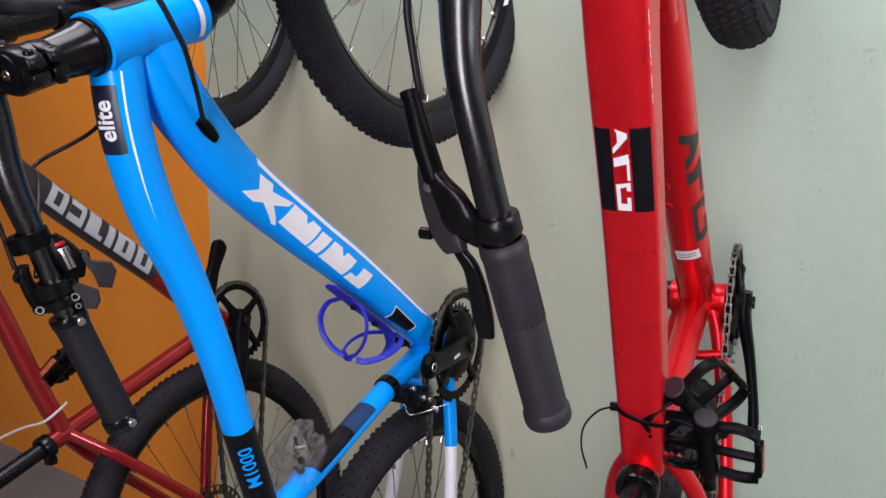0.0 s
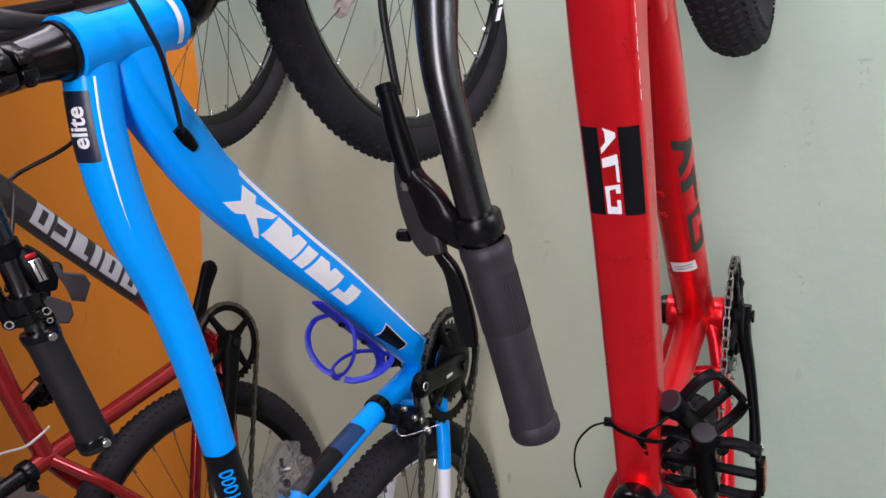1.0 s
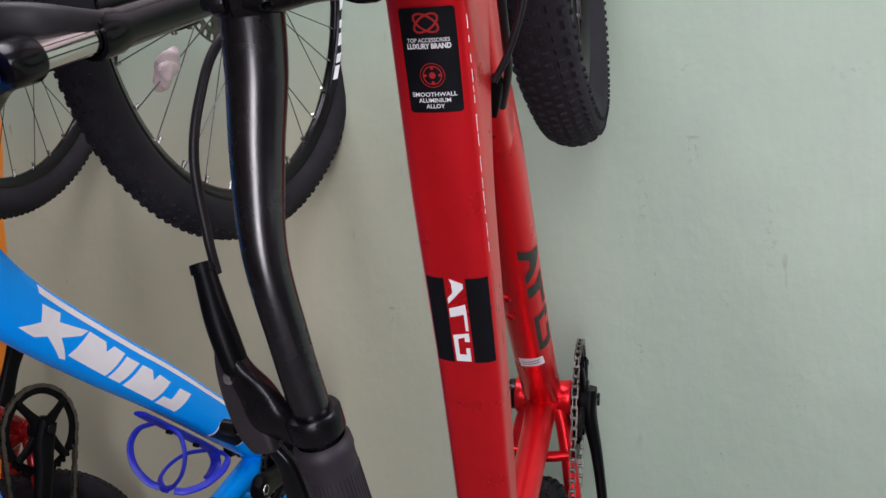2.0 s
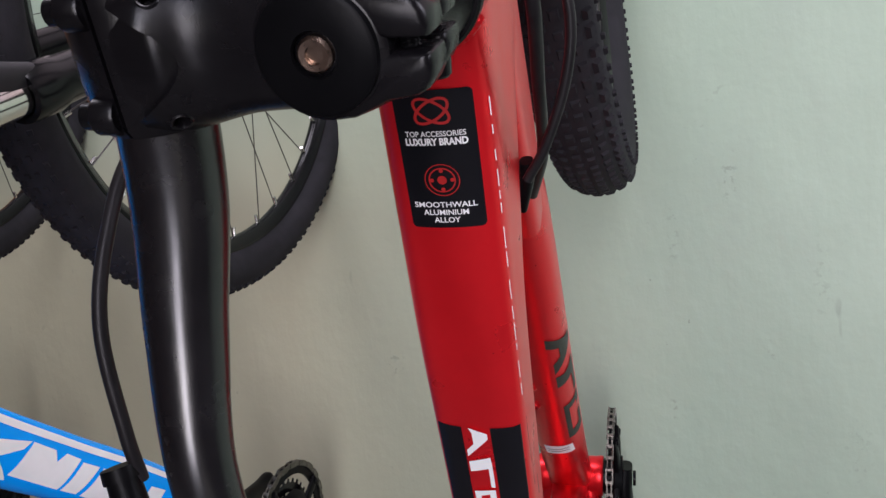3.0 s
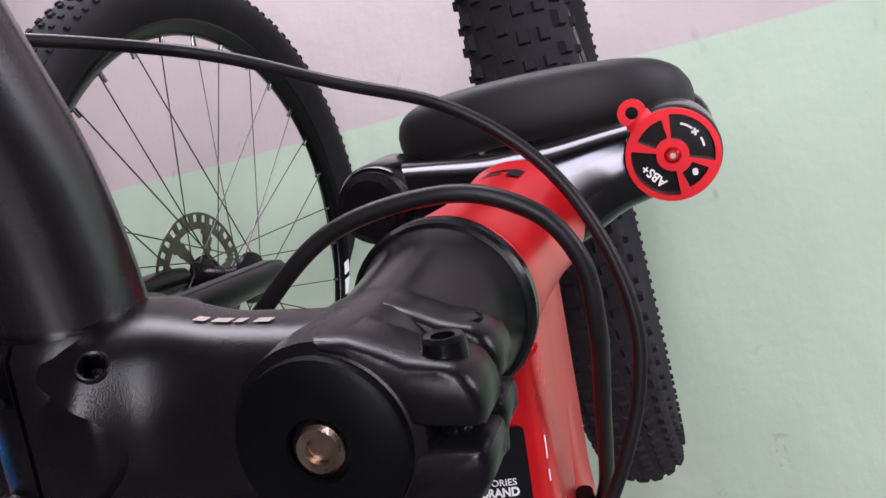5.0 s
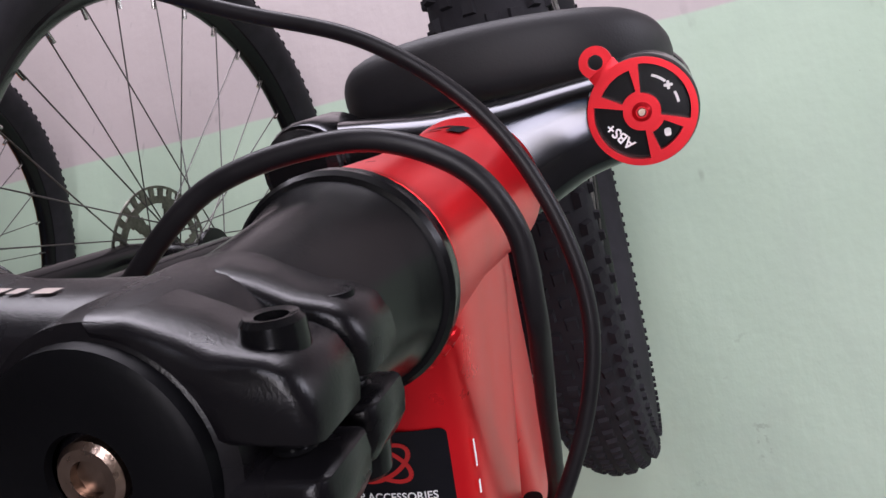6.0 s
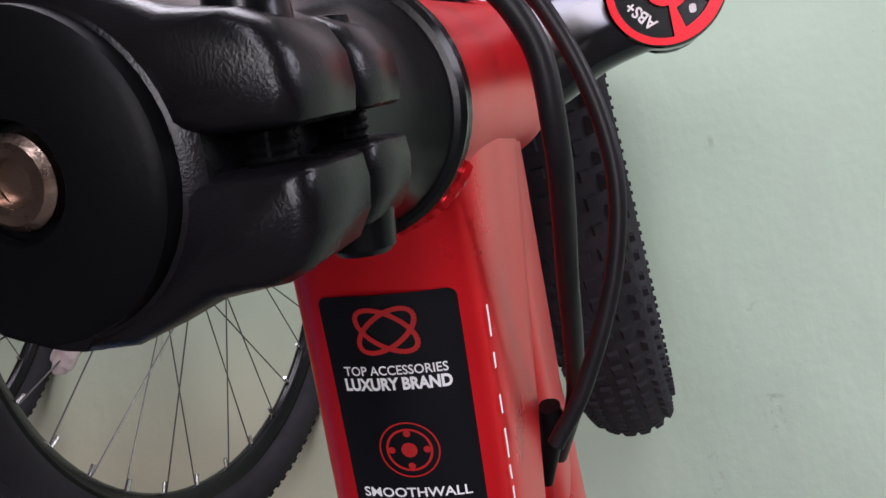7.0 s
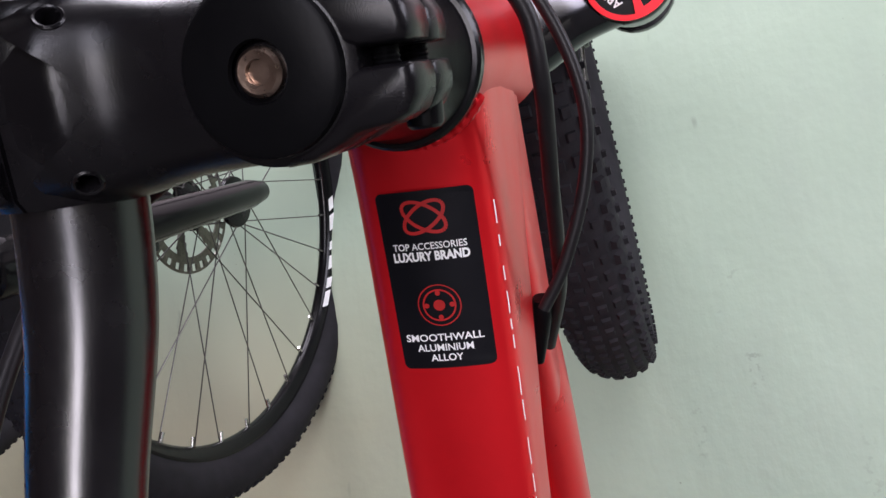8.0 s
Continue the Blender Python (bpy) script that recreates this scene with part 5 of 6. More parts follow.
# ---- the blue bicycle ----
def blue_bicycle():
    bike = thing("bicycle", placed((-0.4947, -0.2822, 0.7064), (0.9885, 0.1482, -0.0312), (0.0339, -0.0154, 0.9993), (0.1477, -0.9888, -0.0202)),
                 "gloss blue mountain bike stood on its rear wheel against green wall", "bicycle", "bicycles stood on end along the wall")
    h0, h1 = Vector((0, 0.415, 0.650)), Vector((0, 0.461, 0.532))
    DOWN = (h1 - h0).normalized()
    FORE = Vector((0, -DOWN.z, DOWN.y))
    cap = h0 - DOWN * 0.088
    st, straight = Steer(cap, 1, 21.3), Steer(cap, 0, 21.3)
    g = {
        "top_tube": ([(0, 0.425, 0.625, 0.0220, 0.0240), (0, 0.361, 0.618, 0.0225, 0.0235), (0, 0.309, 0.605, 0.0225, 0.0235), (0, 0.253, 0.582, 0.0220, 0.0230), (0.002, 0.186, 0.546, 0.0200, 0.0200), (0.004, 0.094, 0.507, 0.0185, 0.0185), (0.003, -0.01, 0.470, 0.0172, 0.0178), (0, -0.118, 0.428, 0.0170, 0.0175)], 2.3),
        "down_tube": ([(0, 0.446, 0.578, 0.0230, 0.0320), (0, 0.396, 0.569, 0.0240, 0.0322), (0, 0.3395, 0.5195, 0.0250, 0.0312), (0, 0.288, 0.460, 0.0250, 0.0306), (0, 0.218, 0.349, 0.0250, 0.0300), (0, 0.155, 0.243, 0.0245, 0.0288), (0, 0.033, 0.0545, 0.0240, 0.0258), (0, 0.004, 0.006, 0.0240, 0.0230)], 2.6),
        "seat_tube": ([(0, 0, 0.005, 0.0195, 0.0180), (0, -0.045, 0.155, 0.0170, 0.0170), (0, -0.101, 0.312, 0.0165, 0.0165), (0, -0.138, 0.430, 0.0165, 0.0165)], 2.0),
        "head": (h0, h1, 0.0285), "rear": (0, -0.436, 0.062), "cluster": (0, -0.128, 0.405), "bb": 0.0215, "stay_split": 0.536,
    }
    made = frame_tubes(bike, g, BLUE)
    tt, dt, stt = made["top_tube"], made["down_tube"], made["seat_tube"]
    tob, dob, sob = made["top_tube_ob"], made["down_tube_ob"], made["seat_tube_ob"]
    # dark badge with a white script mark on the top tube
    top = lambda x, y, up=0.0005: tt.at(y, radians(70) - x / 0.020, up)
    badge = decal("badge", [rounded(0.026, 0.060, 0.002, -0.004, 0.072)], lambda x, y: top(x, y), NAVY, tob, "dark navy badge")
    wrap("badge_word", lettering("elite", 0.0205, 0.0005, 1.0), lambda x, y: top(-0.0040 - y, 0.0725 - x, 0.0009), WHITE, badge, "white rounded lower-case word")
    line = [[(0.0138, 0.030), (0.0156, 0.030), (0.0152, 0.110), (0.0128, 0.170)]]
    decal("white_line", line, lambda x, y: top(x, y), WHITE, tob, "thin white line along the tube")
    # black tail of the top tube with a light blue number mark
    ln = tt.run[-1]
    k0 = ln - 0.128
    decal("dark_tail", [[(-0.055, k0), (0.0, k0 - 0.004), (0.055, k0), (0.055, ln - 0.004), (-0.055, ln - 0.004)]], lambda x, y: tt.at(y, radians(70) - x / 0.0178, 0.0006), BLACK_DECAL, tob, "black painted tail of the tube")
    wrap("number_mark", lettering("M1000", 0.0250, 0.0003, 0.86), lambda x, y: tt.at(k0 + 0.046 - x, radians(70) - (0.010 - y) / 0.0178, 0.0010), BLUE, tob, "light blue letter and number")
    # white block mark and border on the right of the down tube; x from the lower edge upwards
    def side(v, y, up=0.0005):
        v -= 0.0035
        k = min(abs(v) / 0.0302, 0.999)
        return dt.at(y, math.copysign(math.asin(k ** 1.3), v), up)

    marks = [[(0.204, -0.005), (0.230, -0.007), (0.233, 0.001), (0.274, -0.006), (0.267, 0.002), (0.243, 0.013), (0.265, 0.028), (0.258, 0.029), (0.227, 0.018), (0.215, 0.024), (0.194, 0.024), (0.212, 0.010)],
             [(0.276, -0.006), (0.304, -0.005), (0.309, 0.004), (0.318, -0.005), (0.338, -0.004), (0.325, 0.0255), (0.263, 0.024)],
             [(0.342, -0.002), (0.366, -0.002), (0.350, 0.0255), (0.329, 0.0255)],
             [(0.372, -0.002), (0.392, -0.002), (0.399, 0.008), (0.407, -0.001), (0.431, 0.001), (0.417, 0.028), (0.356, 0.0262)],
             [(0.452, 0.002), (0.478, 0.001), (0.466, 0.0285), (0.423, 0.0285), (0.428, 0.019), (0.444, 0.019)]]
    for m in marks:
        decal("white_mark", [[(v, y) for y, v in m]], side, WHITE, dob, "white slanted block of a large mark")
    decal("white_border", [[(-0.0190, 0.192), (-0.0120, 0.196), (-0.0110, 0.640), (-0.0165, 0.672)]], side, WHITE, dob, "white edge line")
    decal("port_rim", [[(0.0130, 0.560), (0.0330, 0.566), (0.0300, 0.632), (0.0160, 0.636)]], side, WHITE, dob, "thin pale rim of a dark plate")
    decal("port_plate", [[(0.0146, 0.5625), (0.0330, 0.5685), (0.0305, 0.6295), (0.0174, 0.6330)]], lambda v, y: side(v, y, 0.0009), BLACK_DECAL, dob, "dark plate on the tube")
    # white flash at the lower end of the head tube
    hd = lambda x, y: h0 + DOWN * y + SIDE * 0.0310 * math.cos(x / 0.0285) + FORE * 0.0310 * math.sin(x / 0.0285)
    decal("white_flash", [rounded(0.050, 0.007, 0.001, 0.002, 0.113)], hd, WHITE, made["head_tube_ob"], "white flash")
    decal("head_plate", [rounded(0.020, 0.050, 0.002, 0.040, 0.050)], lambda x, y: h0 + DOWN * y + SIDE * 0.0290 * math.cos(x / 0.0285) + FORE * 0.0290 * math.sin(x / 0.0285), BLACK_DECAL, made["head_tube_ob"])
    # dark sleeve on the seat tube
    decal("dark_sleeve", [[(-0.026, 0.212), (0.018, 0.205), (0.018, 0.262), (-0.026, 0.262)]], lambda x, y: stt.at(y, radians(75) - x / 0.0172, 0.0005), STAY_NAVY, sob, "dark blue patch on the tube")
    decal("black_sleeve", [[(-0.026, 0.262), (0.018, 0.262), (0.018, 0.345), (-0.022, 0.360)]], lambda x, y: stt.at(y, radians(75) - x / 0.0172, 0.0005), BLACK_DECAL, sob, "black patch on the tube")
    # cable port on the down tube with its two housings
    p = dt.at(0.098, radians(12))
    q = dt.at(0.128, radians(8))
    part("cable_port", Tube([(*(p + SIDE * 0.001), 0.0040, 0.0060), (*((p + q) / 2 + SIDE * 0.001), 0.0045, 0.0075), (*(q + SIDE * 0.001), 0.0030, 0.0050)], 6, 2.2, SIDE, 16).mesh(bmesh.new()), PLASTIC, bike, "black oval cable port")
    up = [p + Vector((0.004, -0.004, -0.004)), p + Vector((0.018, 0.030, 0.020)), p + Vector((0.028, 0.075, 0.050)), p + Vector((0.010, 0.130, 0.090)), p + Vector((-0.070, 0.16, 0.15)), p + Vector((-0.16, 0.12, 0.21))]
    cable(bike, up, 0.0024)
    cable(bike, [v + Vector((0.005, 0.003, 0.006)) for v in up], 0.0024)

    fork(bike, st, 0.222, (ALLOY_GLOSS, CHROME, ALLOY_GLOSS), 0.727)
    turned(b := bmesh.new(), disc_body(0.014, -0.012, 0.004, 0.004), st(0.065, 0.214, 0.040), DOWN, 24)
    part("fork_dial", b, CAGE_BLUE, bike, "gloss blue fork dial")
    wheel(bike, "front_wheel", Vector((-0.0285, 0.6930, 0.0100)), (0.9988, -0.0392, 0.0283), 0, True, True, (-40, WHITE, "white rim print"), 1.088)
    wheel(bike, "rear_wheel", Vector(g["rear"]), SIDE, 5, True, True, (60, WHITE, "white rim print"))
    crankset(bike, (0.06, 1), (-0.06, -1), 44, 0.091, 0.165, True)
    chain(bike, g, 0.0925)

    bar = [((-0.030, 0.720, 0.885), 0.0111), ((-0.045, 0.600, 0.820), 0.0111), ((-0.058, 0.520, 0.785), 0.0130), ((-0.070, 0.440, 0.735), 0.0158), ((-0.074, 0.387, 0.708), 0.0158), ((-0.074, 0.350, 0.697), 0.0157), ((-0.070, 0.293, 0.687), 0.0140), ((-0.062, 0.220, 0.663), 0.0113), ((-0.055, 0.160, 0.645), 0.0111), ((-0.035, 0.036, 0.600), 0.0111)]
    stem_and_bar(bike, straight, 0.088, 0.074, bar)
    lo, hi = Vector((-0.0355, 0.038, 0.6008)), Vector((-0.0545, 0.160, 0.6455))
    grip_on(bike, hi, lo, 0.0165, GRIP_BLACK)
    ax = (hi - lo).normalized()
    for k in (0.002, 0.122):
        turned(b := bmesh.new(), [(0.0112, 0), (0.0172, 0.0005), (0.0180, 0.002), (0.0180, 0.009), (0.0172, 0.0105), (0.0112, 0.011)], lo + ax * (k + 0.002), ax, 32)
        part("lock_ring", b, ALLOY_GLOSS, bike, "gloss black grip lock ring")
        turned(b := bmesh.new(), disc_body(0.0042, 0, 0.008, 0.0006), lo + ax * (k + 0.008) + SIDE * 0.0150, (1, -0.2, 0.3), 14)
        part("lock_bolt", b, STEEL, bike)
    shifter(bike, hi, ax)
    cable(bike, [hi + ax * 0.05 + Vector((-0.03, 0, 0.01)), hi + ax * 0.12 + Vector((-0.05, 0, -0.01)), hi + ax * 0.20 + Vector((-0.09, 0.02, -0.02)), hi + ax * 0.26 + Vector((-0.14, 0.06, -0.05)), hi + ax * 0.24 + Vector((-0.12, 0.16, -0.12))], 0.0025)
    cable(bike, [hi + ax * 0.05 + Vector((-0.028, -0.01, -0.01)), hi + Vector((-0.12, 0.12, -0.06)), hi + Vector((-0.18, 0.14, -0.10)), hi + Vector((-0.13, 0.18, -0.14)), hi + Vector((-0.05, 0.24, -0.14)), hi + Vector((0.03, 0.29, -0.12))], 0.0025)
    front_derailleur(bike, stt)
    bottle_cage(bike, dt)
    return bike


def shifter(bike, grip_end, ax):
    """Trigger shifter and lever clamps above the grip; k along the bar from the grip's end, e sideways towards the pod, f towards the front."""
    face = Vector((0.80, -0.15, 0.58)).normalized()
    face = (face - ax * face.dot(ax)).normalized()
    east = ax.cross(face)
    at = lambda k, e, f=0.0: grip_end + ax * k + east * e + face * f
    ring = lambda r, k0, k1: turned(bmesh.new(), [(0.0108, k0), (r - 0.0010, k0), (r, k0 + 0.0012), (r, k1 - 0.0012), (r - 0.0010, k1), (0.0108, k1)], grip_end, ax, 36)
    body = part("shifter", ring(0.0185, 0.0245, 0.0400), ALLOY_GLOSS, bike, "black gear shifter with two thumb paddles")
    part("lever_clamp", ring(0.0168, 0.0125, 0.0225), ALLOY_GLOSS, body, "gloss black lever clamp")
    part("bar_collar", ring(0.0195, 0.0750, 0.0910), PLASTIC, body, "matt black collar")
    part("lever_body", Tube([(*at(0.062, -0.015), 0.0075, 0.0050), (*at(0.052, -0.018), 0.0095, 0.0060), (*at(0.030, -0.019), 0.0100, 0.0062), (*at(0.014, -0.017), 0.0085, 0.0055)], 6, 3.4, face, 24).mesh(bmesh.new()), PLASTIC, body)
    part("shifter_pod", Tube([(*at(0.078, 0.017), 0.008, 0.007), (*at(0.064, 0.021), 0.012, 0.011), (*at(0.048, 0.025), 0.012, 0.012), (*at(0.034, 0.023), 0.009, 0.008)], 6, 3.4, face, 24).mesh(bmesh.new()), PLASTIC, body)
    block(b := bmesh.new(), at(0.057, 0.0245, 0.0125), (0.010, 0.022, 0.004), (east, ax, face), 0.0015)
    window = part("gear_window", b, STEEL, body, "small clear gear window")
    for k in (-0.004, 0.0, 0.004):
        block(b := bmesh.new(), at(0.057, 0.0245 + k, 0.0147), (0.0011, 0.020, 0.0008), (east, ax, face), 0.0003)
        part("window_rib", b, PLASTIC, window)
    block(b := bmesh.new(), at(0.0715, 0.0235, 0.0110), (0.009, 0.004, 0.004), (east, ax, face), 0.001)
    part("gear_pointer", b, KNOB_RED, body, "small red gear pointer")
    turned(b := bmesh.new(), disc_body(0.0065, -0.004, 0.008, 0.001), at(0.050, 0.036), face, 20)
    part("paddle_pivot", b, PLASTIC, body)
    for lift, outline in ((0.004, [(0.057, 0.036), (0.0559, 0.0408), (0.0459, 0.0416), (0.0364, 0.0575), (0.0262, 0.0587), (0.0117, 0.0477), (0.0178, 0.0373), (0.0312, 0.0379), (0.0432, 0.036), (0.0496, 0.0336)]),
                          (0.008, [(0.0318, 0.019), (0.0281, 0.0248), (0.0163, 0.0364), (0.0055, 0.0342), (-0.0009, 0.0274), (0.0037, 0.0188), (0.0158, 0.019), (0.0269, 0.0157)])):
        b, rings = bmesh.new(), []
        ck, ce = (sum(p[i] for p in outline) / len(outline) for i in (0, 1))
        for f, shrink in ((0.0, 0.90), (0.0010, 1.0), (0.0030, 1.0), (0.0042, 0.88)):
            rings.append([b.verts.new(at(ck + (k - ck) * shrink, ce + (e - ce) * shrink, lift + f)) for k, e in outline])
        for p, q in zip(rings, rings[1:]):
            for i in range(len(outline)):
                j = (i + 1) % len(outline)
                b.faces.new((p[i], p[j], q[j], q[i]))
        b.faces.new(rings[0]), b.faces.new(rings[-1])
        bmesh.ops.recalc_face_normals(b, faces=b.faces)
        part("thumb_paddle", b, COVER, body, "satin dark grey thumb paddle", True, 30)
    # clamp bolts with open sockets
    for k, e, r in ((0.0185, 0.0150, 0.0045), (0.0335, 0.0176, 0.0045), (0.0090, 0.0140, 0.0030), (0.0190, -0.0180, 0.0045), (0.0540, -0.0210, 0.0038)):
        turned(b := bmesh.new(), [(r + 0.0022, -0.010), (r + 0.0024, 0.006), (r + 0.0012, 0.0075), (0, 0.0075)], at(k, e), face, 20)
        lug = part("clamp_lug", b, ALLOY_GLOSS, body)
        turned(b := bmesh.new(), [(r * 0.55, 0.0070), (r * 0.58, 0.0118), (r * 0.92, 0.0118), (r, 0.0108), (r, 0.0070)], at(k, e), face, 20)
        part("shifter_bolt", b, STEEL if k < 0.03 else ALLOY_GLOSS, lug, "socket bolt")
        turned(b := bmesh.new(), [(0, 0.0082), (r * 0.6, 0.0082), (r * 0.6, 0.0072), (0, 0.0072)], at(k, e), face, 6)
        part("bolt_socket", b, PLASTIC, lug)


def front_derailleur(bike, tube):
    """Band clamp on the seat tube, link body and chromed cage plates over the chainring."""
    p, q = tube.at(0.147, 0), tube.at(0.147, math.pi)
    c = (p + q) / 2
    ax = (tube.at(0.14, 0) - tube.at(0.10, 0)).normalized()
    turned(b := bmesh.new(), [(0.0172, -0.008), (0.0200, -0.0075), (0.0206, 0), (0.0200, 0.0075), (0.0172, 0.008)], c, ax, 32)
    fd = part("front_derailleur", b, ALLOY_GLOSS, bike, "black and chrome front derailleur")
    b = bmesh.new()
    block(b, c + Vector((0.020, -0.008, -0.012)), (0.030, 0.026, 0.026), None, 0.004)
    block(b, c + Vector((0.032, -0.018, -0.036)), (0.026, 0.024, 0.044), None, 0.004)
    block(b, c + Vector((0.040, -0.036, -0.048)), (0.022, 0.020, 0.036), None, 0.004)
    part("link_body", b, ALLOY_GLOSS, fd)
    for x, w in ((0.039, 0.0012), (0.053, 0.0012)):
        rows = []
        for k in range(9):
            a = radians(100 + k * 2.6)
            rows.append((x, 0.104 * math.cos(a), 0.104 * math.sin(a), w, 0.010))
        part("cage_plate", Tube(rows, 3, 3.0, SIDE, 10).mesh(bmesh.new()), STEEL, fd, "chromed cage plate")
    part("cable_end", pipe(bmesh.new(), [c + Vector((0.030, -0.02, 0.0)), c + Vector((0.05, -0.03, 0.010)), c + Vector((0.085, -0.020, -0.035))], 0.0009), STEEL, fd)
    for v in ((0.034, 0.002, -0.014), (0.045, -0.014, -0.026), (0.045, -0.022, -0.044), (0.051, -0.036, -0.050), (0.051, -0.042, -0.058)):
        turned(b := bmesh.new(), disc_body(0.0045, 0, 0.006), c + Vector(v), SIDE, 12)
        part("link_bolt", b, STEEL, fd)


def bottle_cage(bike, dt):
    """Looped nylon cage bolted to the upper face of the down tube."""
    n0 = (dt.at(0.47, math.pi / 2) - dt.at(0.47, -math.pi / 2)).normalized()
    al = (dt.at(0.50, 0) - dt.at(0.44, 0)).normalized()
    sgn = 1 if n0.z > 0 else -1
    up = n0 * sgn
    base = (dt.at(0.459, 0) + dt.at(0.459, math.pi)) / 2 + up * 0.036
    cage = thing("bottle_cage", Matrix.Identity(4), "translucent blue nylon bottle cage bolted to the frame", "bottle cage")
    bm = bmesh.new()
    Tube([(*(base - al * 0.030 + up * 0.003), 0.010, 0.003), (*(base + up * 0.003), 0.012, 0.003), (*(base + al * 0.120 + up * 0.003), 0.012, 0.003), (*(base + al * 0.155 + up * 0.006), 0.008, 0.003)], 6, 2.6, SIDE, 14).mesh(bm)
    part("spine", bm, CAGE_BLUE, cage)
    for sgn2, k in ((1, 0.0), (-1, -0.004)):
        for row in ([(0.008, 0.004, 0.014), (0.028, 0.013, 0.016), (0.0375, 0.032, 0.024), (0.0330, 0.053, 0.038), (0.018, 0.067, 0.052), (0.004, 0.071, 0.060)],
                    [(0.010, 0.004, 0.150), (0.030, 0.014, 0.136), (0.0375, 0.034, 0.116), (0.0320, 0.055, 0.096), (0.016, 0.068, 0.084), (0.003, 0.070, 0.078)]):
            pts = [base + SIDE * sgn2 * x + up * o + al * (y + k) for x, o, y in row]
            part("claw", Tube([(*p, 0.0046, 0.0024) for p in pts], 6, 2.4, al, 12).mesh(bmesh.new()), CAGE_BLUE, cage)
    part("foot_hook", Tube([(*(base + al * 0.140 + up * 0.004), 0.009, 0.003), (*(base + al * 0.158 + up * 0.016), 0.008, 0.003), (*(base + al * 0.156 + up * 0.030), 0.007, 0.003), (*(base + al * 0.148 + up * 0.040), 0.006, 0.003)], 6, 2.4, SIDE, 12).mesh(bmesh.new()), CAGE_BLUE, cage)
    for k in (0.035, 0.100):
        turned(b := bmesh.new(), disc_body(0.0046, 0, 0.005), base + al * k + up * 0.005, up, 14)
        part("cage_bolt", b, PLASTIC, cage)
    cage.matrix_world = bike.matrix_world
    return cage


# ---- the dark red bicycle ----
def dark_red_bicycle():
    bike = thing("bicycle", placed((-1.0354, -0.2989, 0.6750), (0.9869, 0.0873, 0.1356), (-0.1342, -0.0221, 0.9907), (0.0895, -0.9959, -0.0101)),
                 "glossy dark red mountain bike stood on end by orange wall", "bicycle", "bicycles stood on end along the wall")
    h0, h1 = Vector((0, 0.380, 0.5985)), Vector((0, 0.418, 0.489))
    cap = h0 - (h1 - h0).normalized() * 0.088
    straight = Steer(cap, 0)
    g = {
        "top_tube": ([(0, 0.390, 0.572, 0.0190, 0.0200), (0, 0.25, 0.512, 0.0180, 0.0180), (0, 0.105, 0.453, 0.0165, 0.0165), (0, -0.019, 0.412, 0.0160, 0.0160), (0, -0.114, 0.376, 0.0155, 0.0155)], 2.2),
        "down_tube": ([(0, 0.405, 0.505, 0.0215, 0.0235), (0, 0.321, 0.396, 0.0220, 0.0240), (0, 0.244, 0.303, 0.0220, 0.0240), (0, 0.152, 0.187, 0.0215, 0.0235), (0, 0.125, 0.153, 0.0215, 0.0230)], 2.6),
        "seat_tube": ([(0, 0, 0.005, 0.0190, 0.0180), (0, -0.060, 0.185, 0.0165, 0.0165), (0, -0.124, 0.374, 0.0160, 0.0160), (0, -0.134, 0.402, 0.0160, 0.0160)], 2.0),
        "head": (h0, h1, 0.0230), "rear": (0, -0.412, 0.057), "cluster": (0, -0.124, 0.370),
    }
    made = frame_tubes(bike, g, DEEP_RED, {"down_tube": GREY_GUN})
    part("down_tube_end", Tube([(0, 0.127, 0.1555, 0.0216, 0.0231), (0, 0.07, 0.090, 0.0215, 0.0225), (0, 0.008, 0.012, 0.0215, 0.0205)], 8, 2.5, SIDE, 32).mesh(bmesh.new()), DEEP_RED, bike)
    dt = made["down_tube"]
    side = lambda x, y, up=0.0006: dt.at(y, -x / 0.0235, up)
    ln = dt.run[-1]
    y = ln - 0.016
    slant = lambda x: -0.008 * (0.019 - x) / 0.036
    quad = lambda x0, x1, p, q: [(-x0, p + slant(x0)), (-x0, q + slant(x0)), (-x1, q + slant(x1)), (-x1, p + slant(x1))]
    for w, gaps in ((0.038, ((0.010, -0.008, 0.36, 0.64),)), (0.040, ((0.010, -0.008, 0.40, 0.60),)), (0.015, ()), (0.036, ((0.009, -0.017, 0.0, 0.30),)),
                    (0.032, ((0.006, -0.004, 0.30, 1.0),)), (0.036, ((0.010, -0.008, 0.32, 0.66),))):
        decal("grey_mark", [quad(0.019, -0.017, y, y - w)], side, GREY_DECAL, made["down_tube_ob"], "silver-grey block of a large mark")
        for x0, x1, p, q in gaps:
            decal("mark_gap", [quad(x0, x1, y - w * p, y - w * q)], lambda x, y: side(x, y, 0.0010), GREY_GUN, made["down_tube_ob"])
        y -= w + 0.007
    turned_fork = Steer(cap + Vector((0.10, 0.055, 0.02)), 19)
    fork(bike, turned_fork, 0.208, (ALLOY_GLOSS, ALLOY_GLOSS, ALLOY_GLOSS), 0.74)
    wheel(bike, "front_wheel", Vector((0.150, 0.728, 0.022)), (0.93, -0.25, -0.27), 0, True, True, (178, GREY_DECAL, "grey rim print"), 1.05)
    wheel(bike, "rear_wheel", Vector(g["rear"]), SIDE, 5, True, True, (215, WHITE, "white rim print"))
    crankset(bike, (-1, 0.42), (1, -0.60), 38, 0.078, 0.180, False, 1.35)
    chain(bike, g, 0.0795)
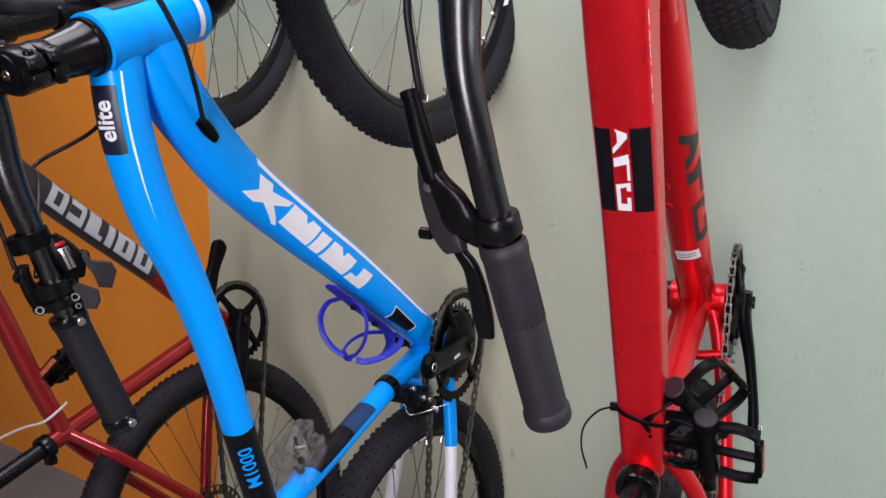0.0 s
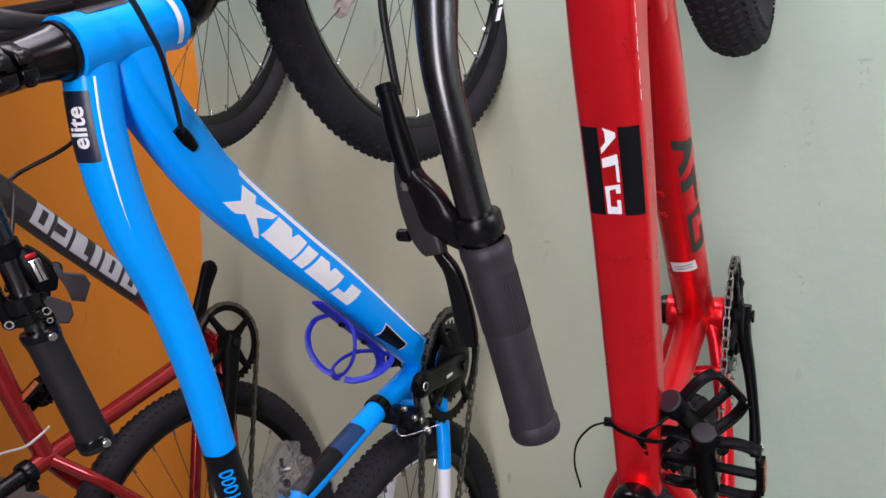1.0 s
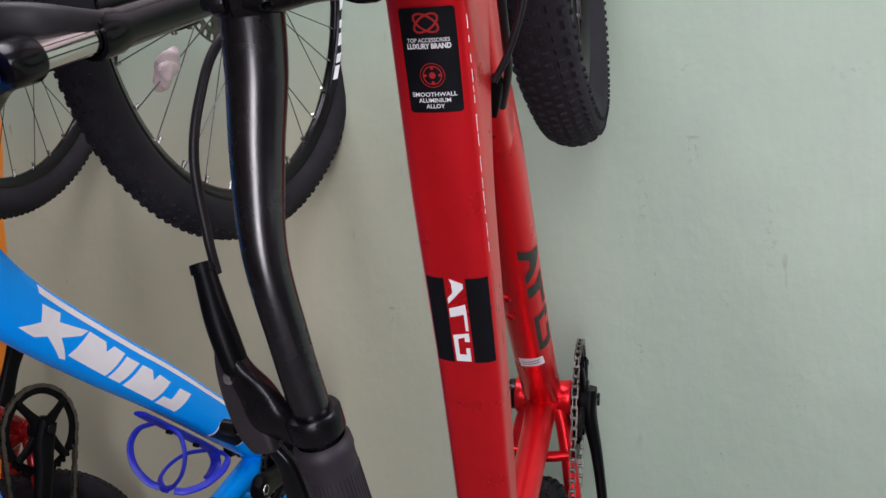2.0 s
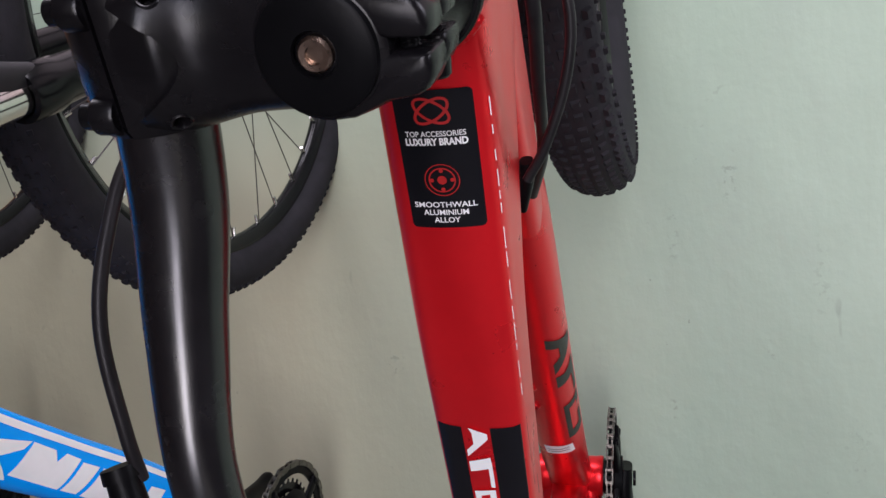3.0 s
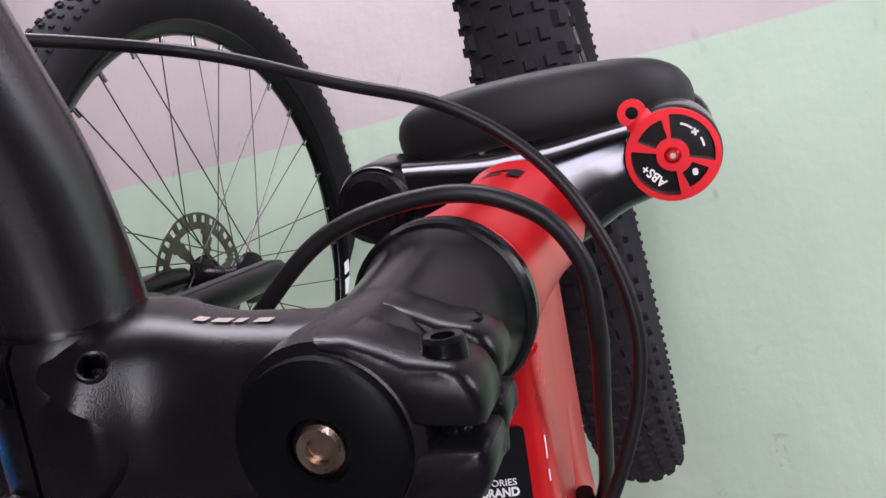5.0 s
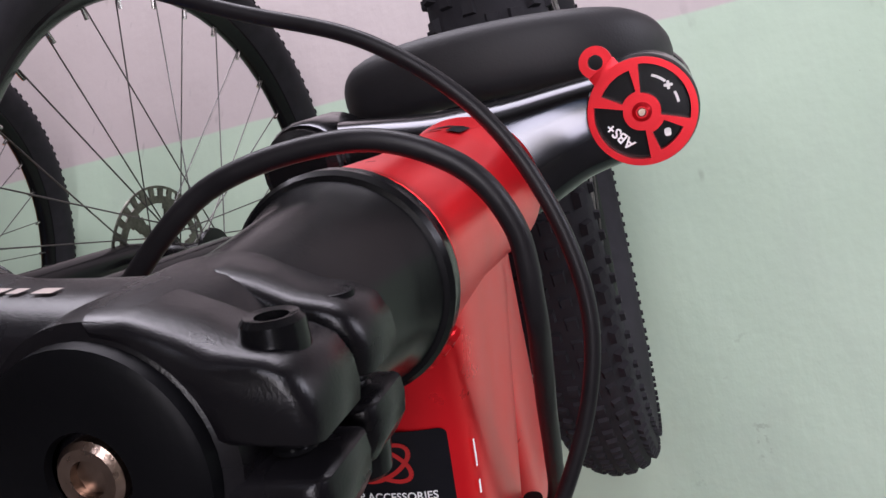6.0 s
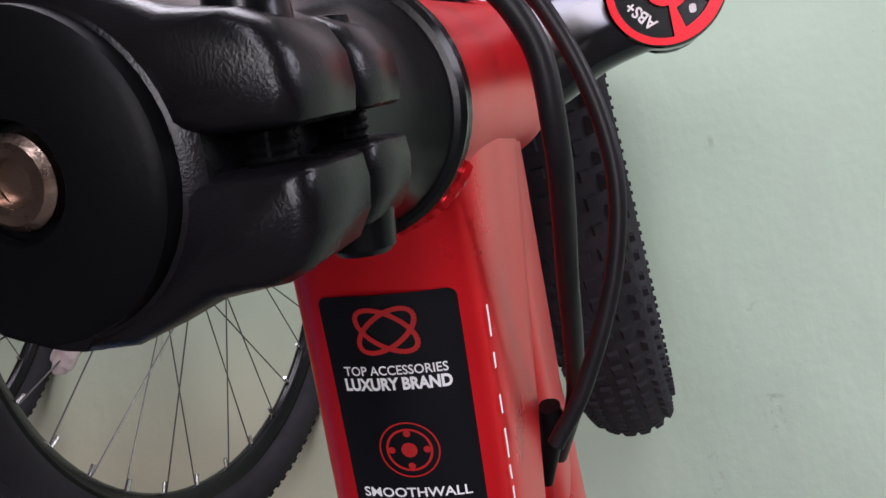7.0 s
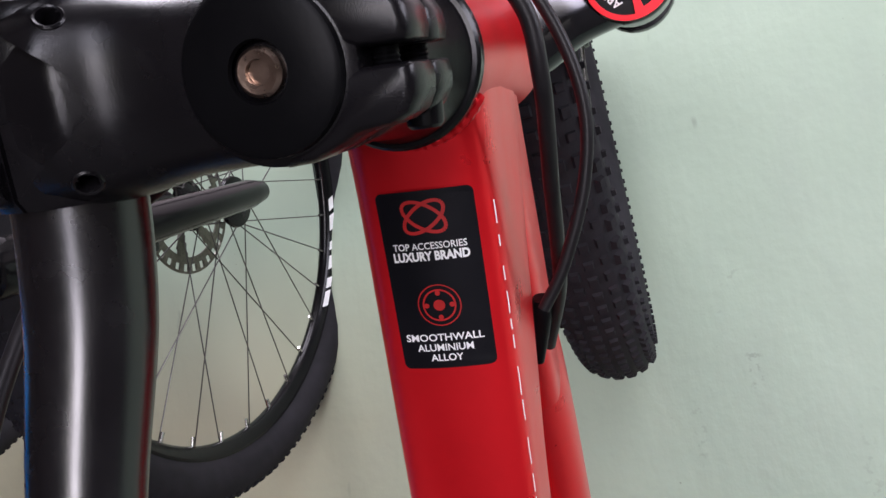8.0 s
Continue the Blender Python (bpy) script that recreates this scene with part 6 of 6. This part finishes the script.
    bar = [((-0.030, 0.70, 0.800), 0.0111), ((-0.060, 0.505, 0.720), 0.0125), ((-0.077, 0.41, 0.655), 0.0158), ((-0.078, 0.352, 0.642), 0.0158), ((-0.074, 0.290, 0.628), 0.0150), ((-0.060, 0.215, 0.600), 0.0113), ((-0.030, 0.0, 0.545), 0.0111)]
    stem_and_bar(bike, straight, 0.088, 0.073, bar)
    grip_on(bike, (-0.047, 0.125, 0.577), (-0.030, 0.0, 0.545))
    # seat clamp and post
    d = Vector((0, -0.31, 0.95)).normalized()
    c = Vector((0, -0.133, 0.398))
    turned(b := bmesh.new(), [(0.0165, 0), (0.0200, 0.001), (0.0205, 0.004), (0.0205, 0.016), (0.0195, 0.019), (0.0140, 0.019)], c, d, 32)
    block(b, c + d * 0.010 + Vector((0, -0.024, -0.006)), (0.020, 0.014, 0.014), None, 0.003)
    part("seat_clamp", b, ALLOY_GLOSS, bike, "gloss black seat clamp")
    part("seat_post", turned(bmesh.new(), [(0.0136, 0.0), (0.0136, 0.22), (0.012, 0.222), (0, 0.222)], c, d, 28), ALLOY, bike, "black seat post without a saddle")
    # pedal cage held by a white tie under the seat cluster
    part("cable_tie", Tube([(*p, 0.0022, 0.0010) for p in ((0.020, -0.07, 0.372), (0.026, -0.078, 0.392), (0.012, -0.092, 0.412), (-0.02, -0.098, 0.43), (-0.06, -0.112, 0.448))], 6, 2.6, (0, 1, 0), 10).mesh(bmesh.new()), ZIP, bike, "white nylon cable tie")
    return bike


red_bicycle()
BLUE_BIKE = blue_bicycle()
dark_red_bicycle()


def in_bike(bike, x, y, z, rx=0, ry=0, rz=0):
    return bike.matrix_world @ pose(x, y, z, rx, ry, rz)


def capped_at(cap, axis, across):
    """A pedal's pose from its dust cap, the way its spindle runs and the way its cage spreads."""
    y = Vector(axis).normalized()
    x = (Vector(across) - y * y.dot(Vector(across))).normalized()
    m = Matrix((x, y, x.cross(y))).transposed().to_4x4()
    m.translation = Vector(cap) + y * 0.047
    return m


pedal(capped_at((0.0396, -0.6104, 0.7958), (0.192, 0.790, -0.582), (0.626, 0.358, 0.693)), "black plastic pedal with amber reflector tied beside red tube")
pedal(capped_at((0.0668, -0.5969, 0.7683), (-0.120, 0.560, -0.820), (0.990, 0.134, -0.053)), "black plastic pedal with grey dust cap tied beside red tube")
pedal(capped_at((-0.985, -0.6296, 0.6950), (-0.435, -0.496, -0.751), (-0.571, 0.797, -0.196)), "black pedal with amber reflector tied to dark red bicycle")


def plastic_bag(m, sx, sy, sz, seed, label, mat, filled=False):
    """A crumpled clear bag with sharp creases."""
    rng = random.Random(seed)
    bm = bmesh.new()
    bmesh.ops.create_icosphere(bm, subdivisions=4, radius=1.0)
    folds = [(Vector((rng.gauss(0, 1), rng.gauss(0, 1), rng.gauss(0, 1))).normalized(), rng.uniform(2, 7), rng.uniform(0, 6)) for _ in range(9)]
    for v in bm.verts:
        n = v.co.normalized()
        k = 1 + sum(abs(math.sin(n.dot(d) * f + p)) * 0.13 - 0.07 for d, f, p in folds)
        v.co = Vector((n.x * sx * k, n.y * sy * k, n.z * sz * k * (1.0 + 0.25 * n.x)))
    ob = part("plastic_bag", bm, mat, None, label, seed == 8, 12)
    ob.matrix_world = m
    for k in range(5 if filled else 0):
        turned(b := bmesh.new(), [(0, 0), (0.0045, 0), (0.0050, 0.001), (0.0050, 0.004), (0.0028, 0.005), (0.0026, 0.016), (0, 0.016)], (rng.uniform(-0.4, 0.4) * sx, rng.uniform(-0.5, 0.4) * sy, rng.uniform(-0.3, 0.2) * sz), (rng.gauss(0, 1), rng.gauss(0, 1), rng.gauss(0, 1)), 10)
        part("bolt", b, PLASTIC if k % 2 else CHAIN_STEEL, ob)
    return tagged(ob, label, "bag")


plastic_bag(in_bike(BLUE_BIKE, -0.008, -0.078, 0.352, -38, 15, 0), 0.030, 0.040, 0.014, 5, "crumpled clear plastic bag of small parts on blue tube", BAG, True)
plastic_bag(in_bike(BLUE_BIKE, -0.030, 0.548, 0.185, 0, 10, 70), 0.024, 0.010, 0.016, 8, "small crumpled white plastic tag near blue front hub", TAG)
for ob in WHEEL["seed"]:
    bpy.data.objects.remove(ob)
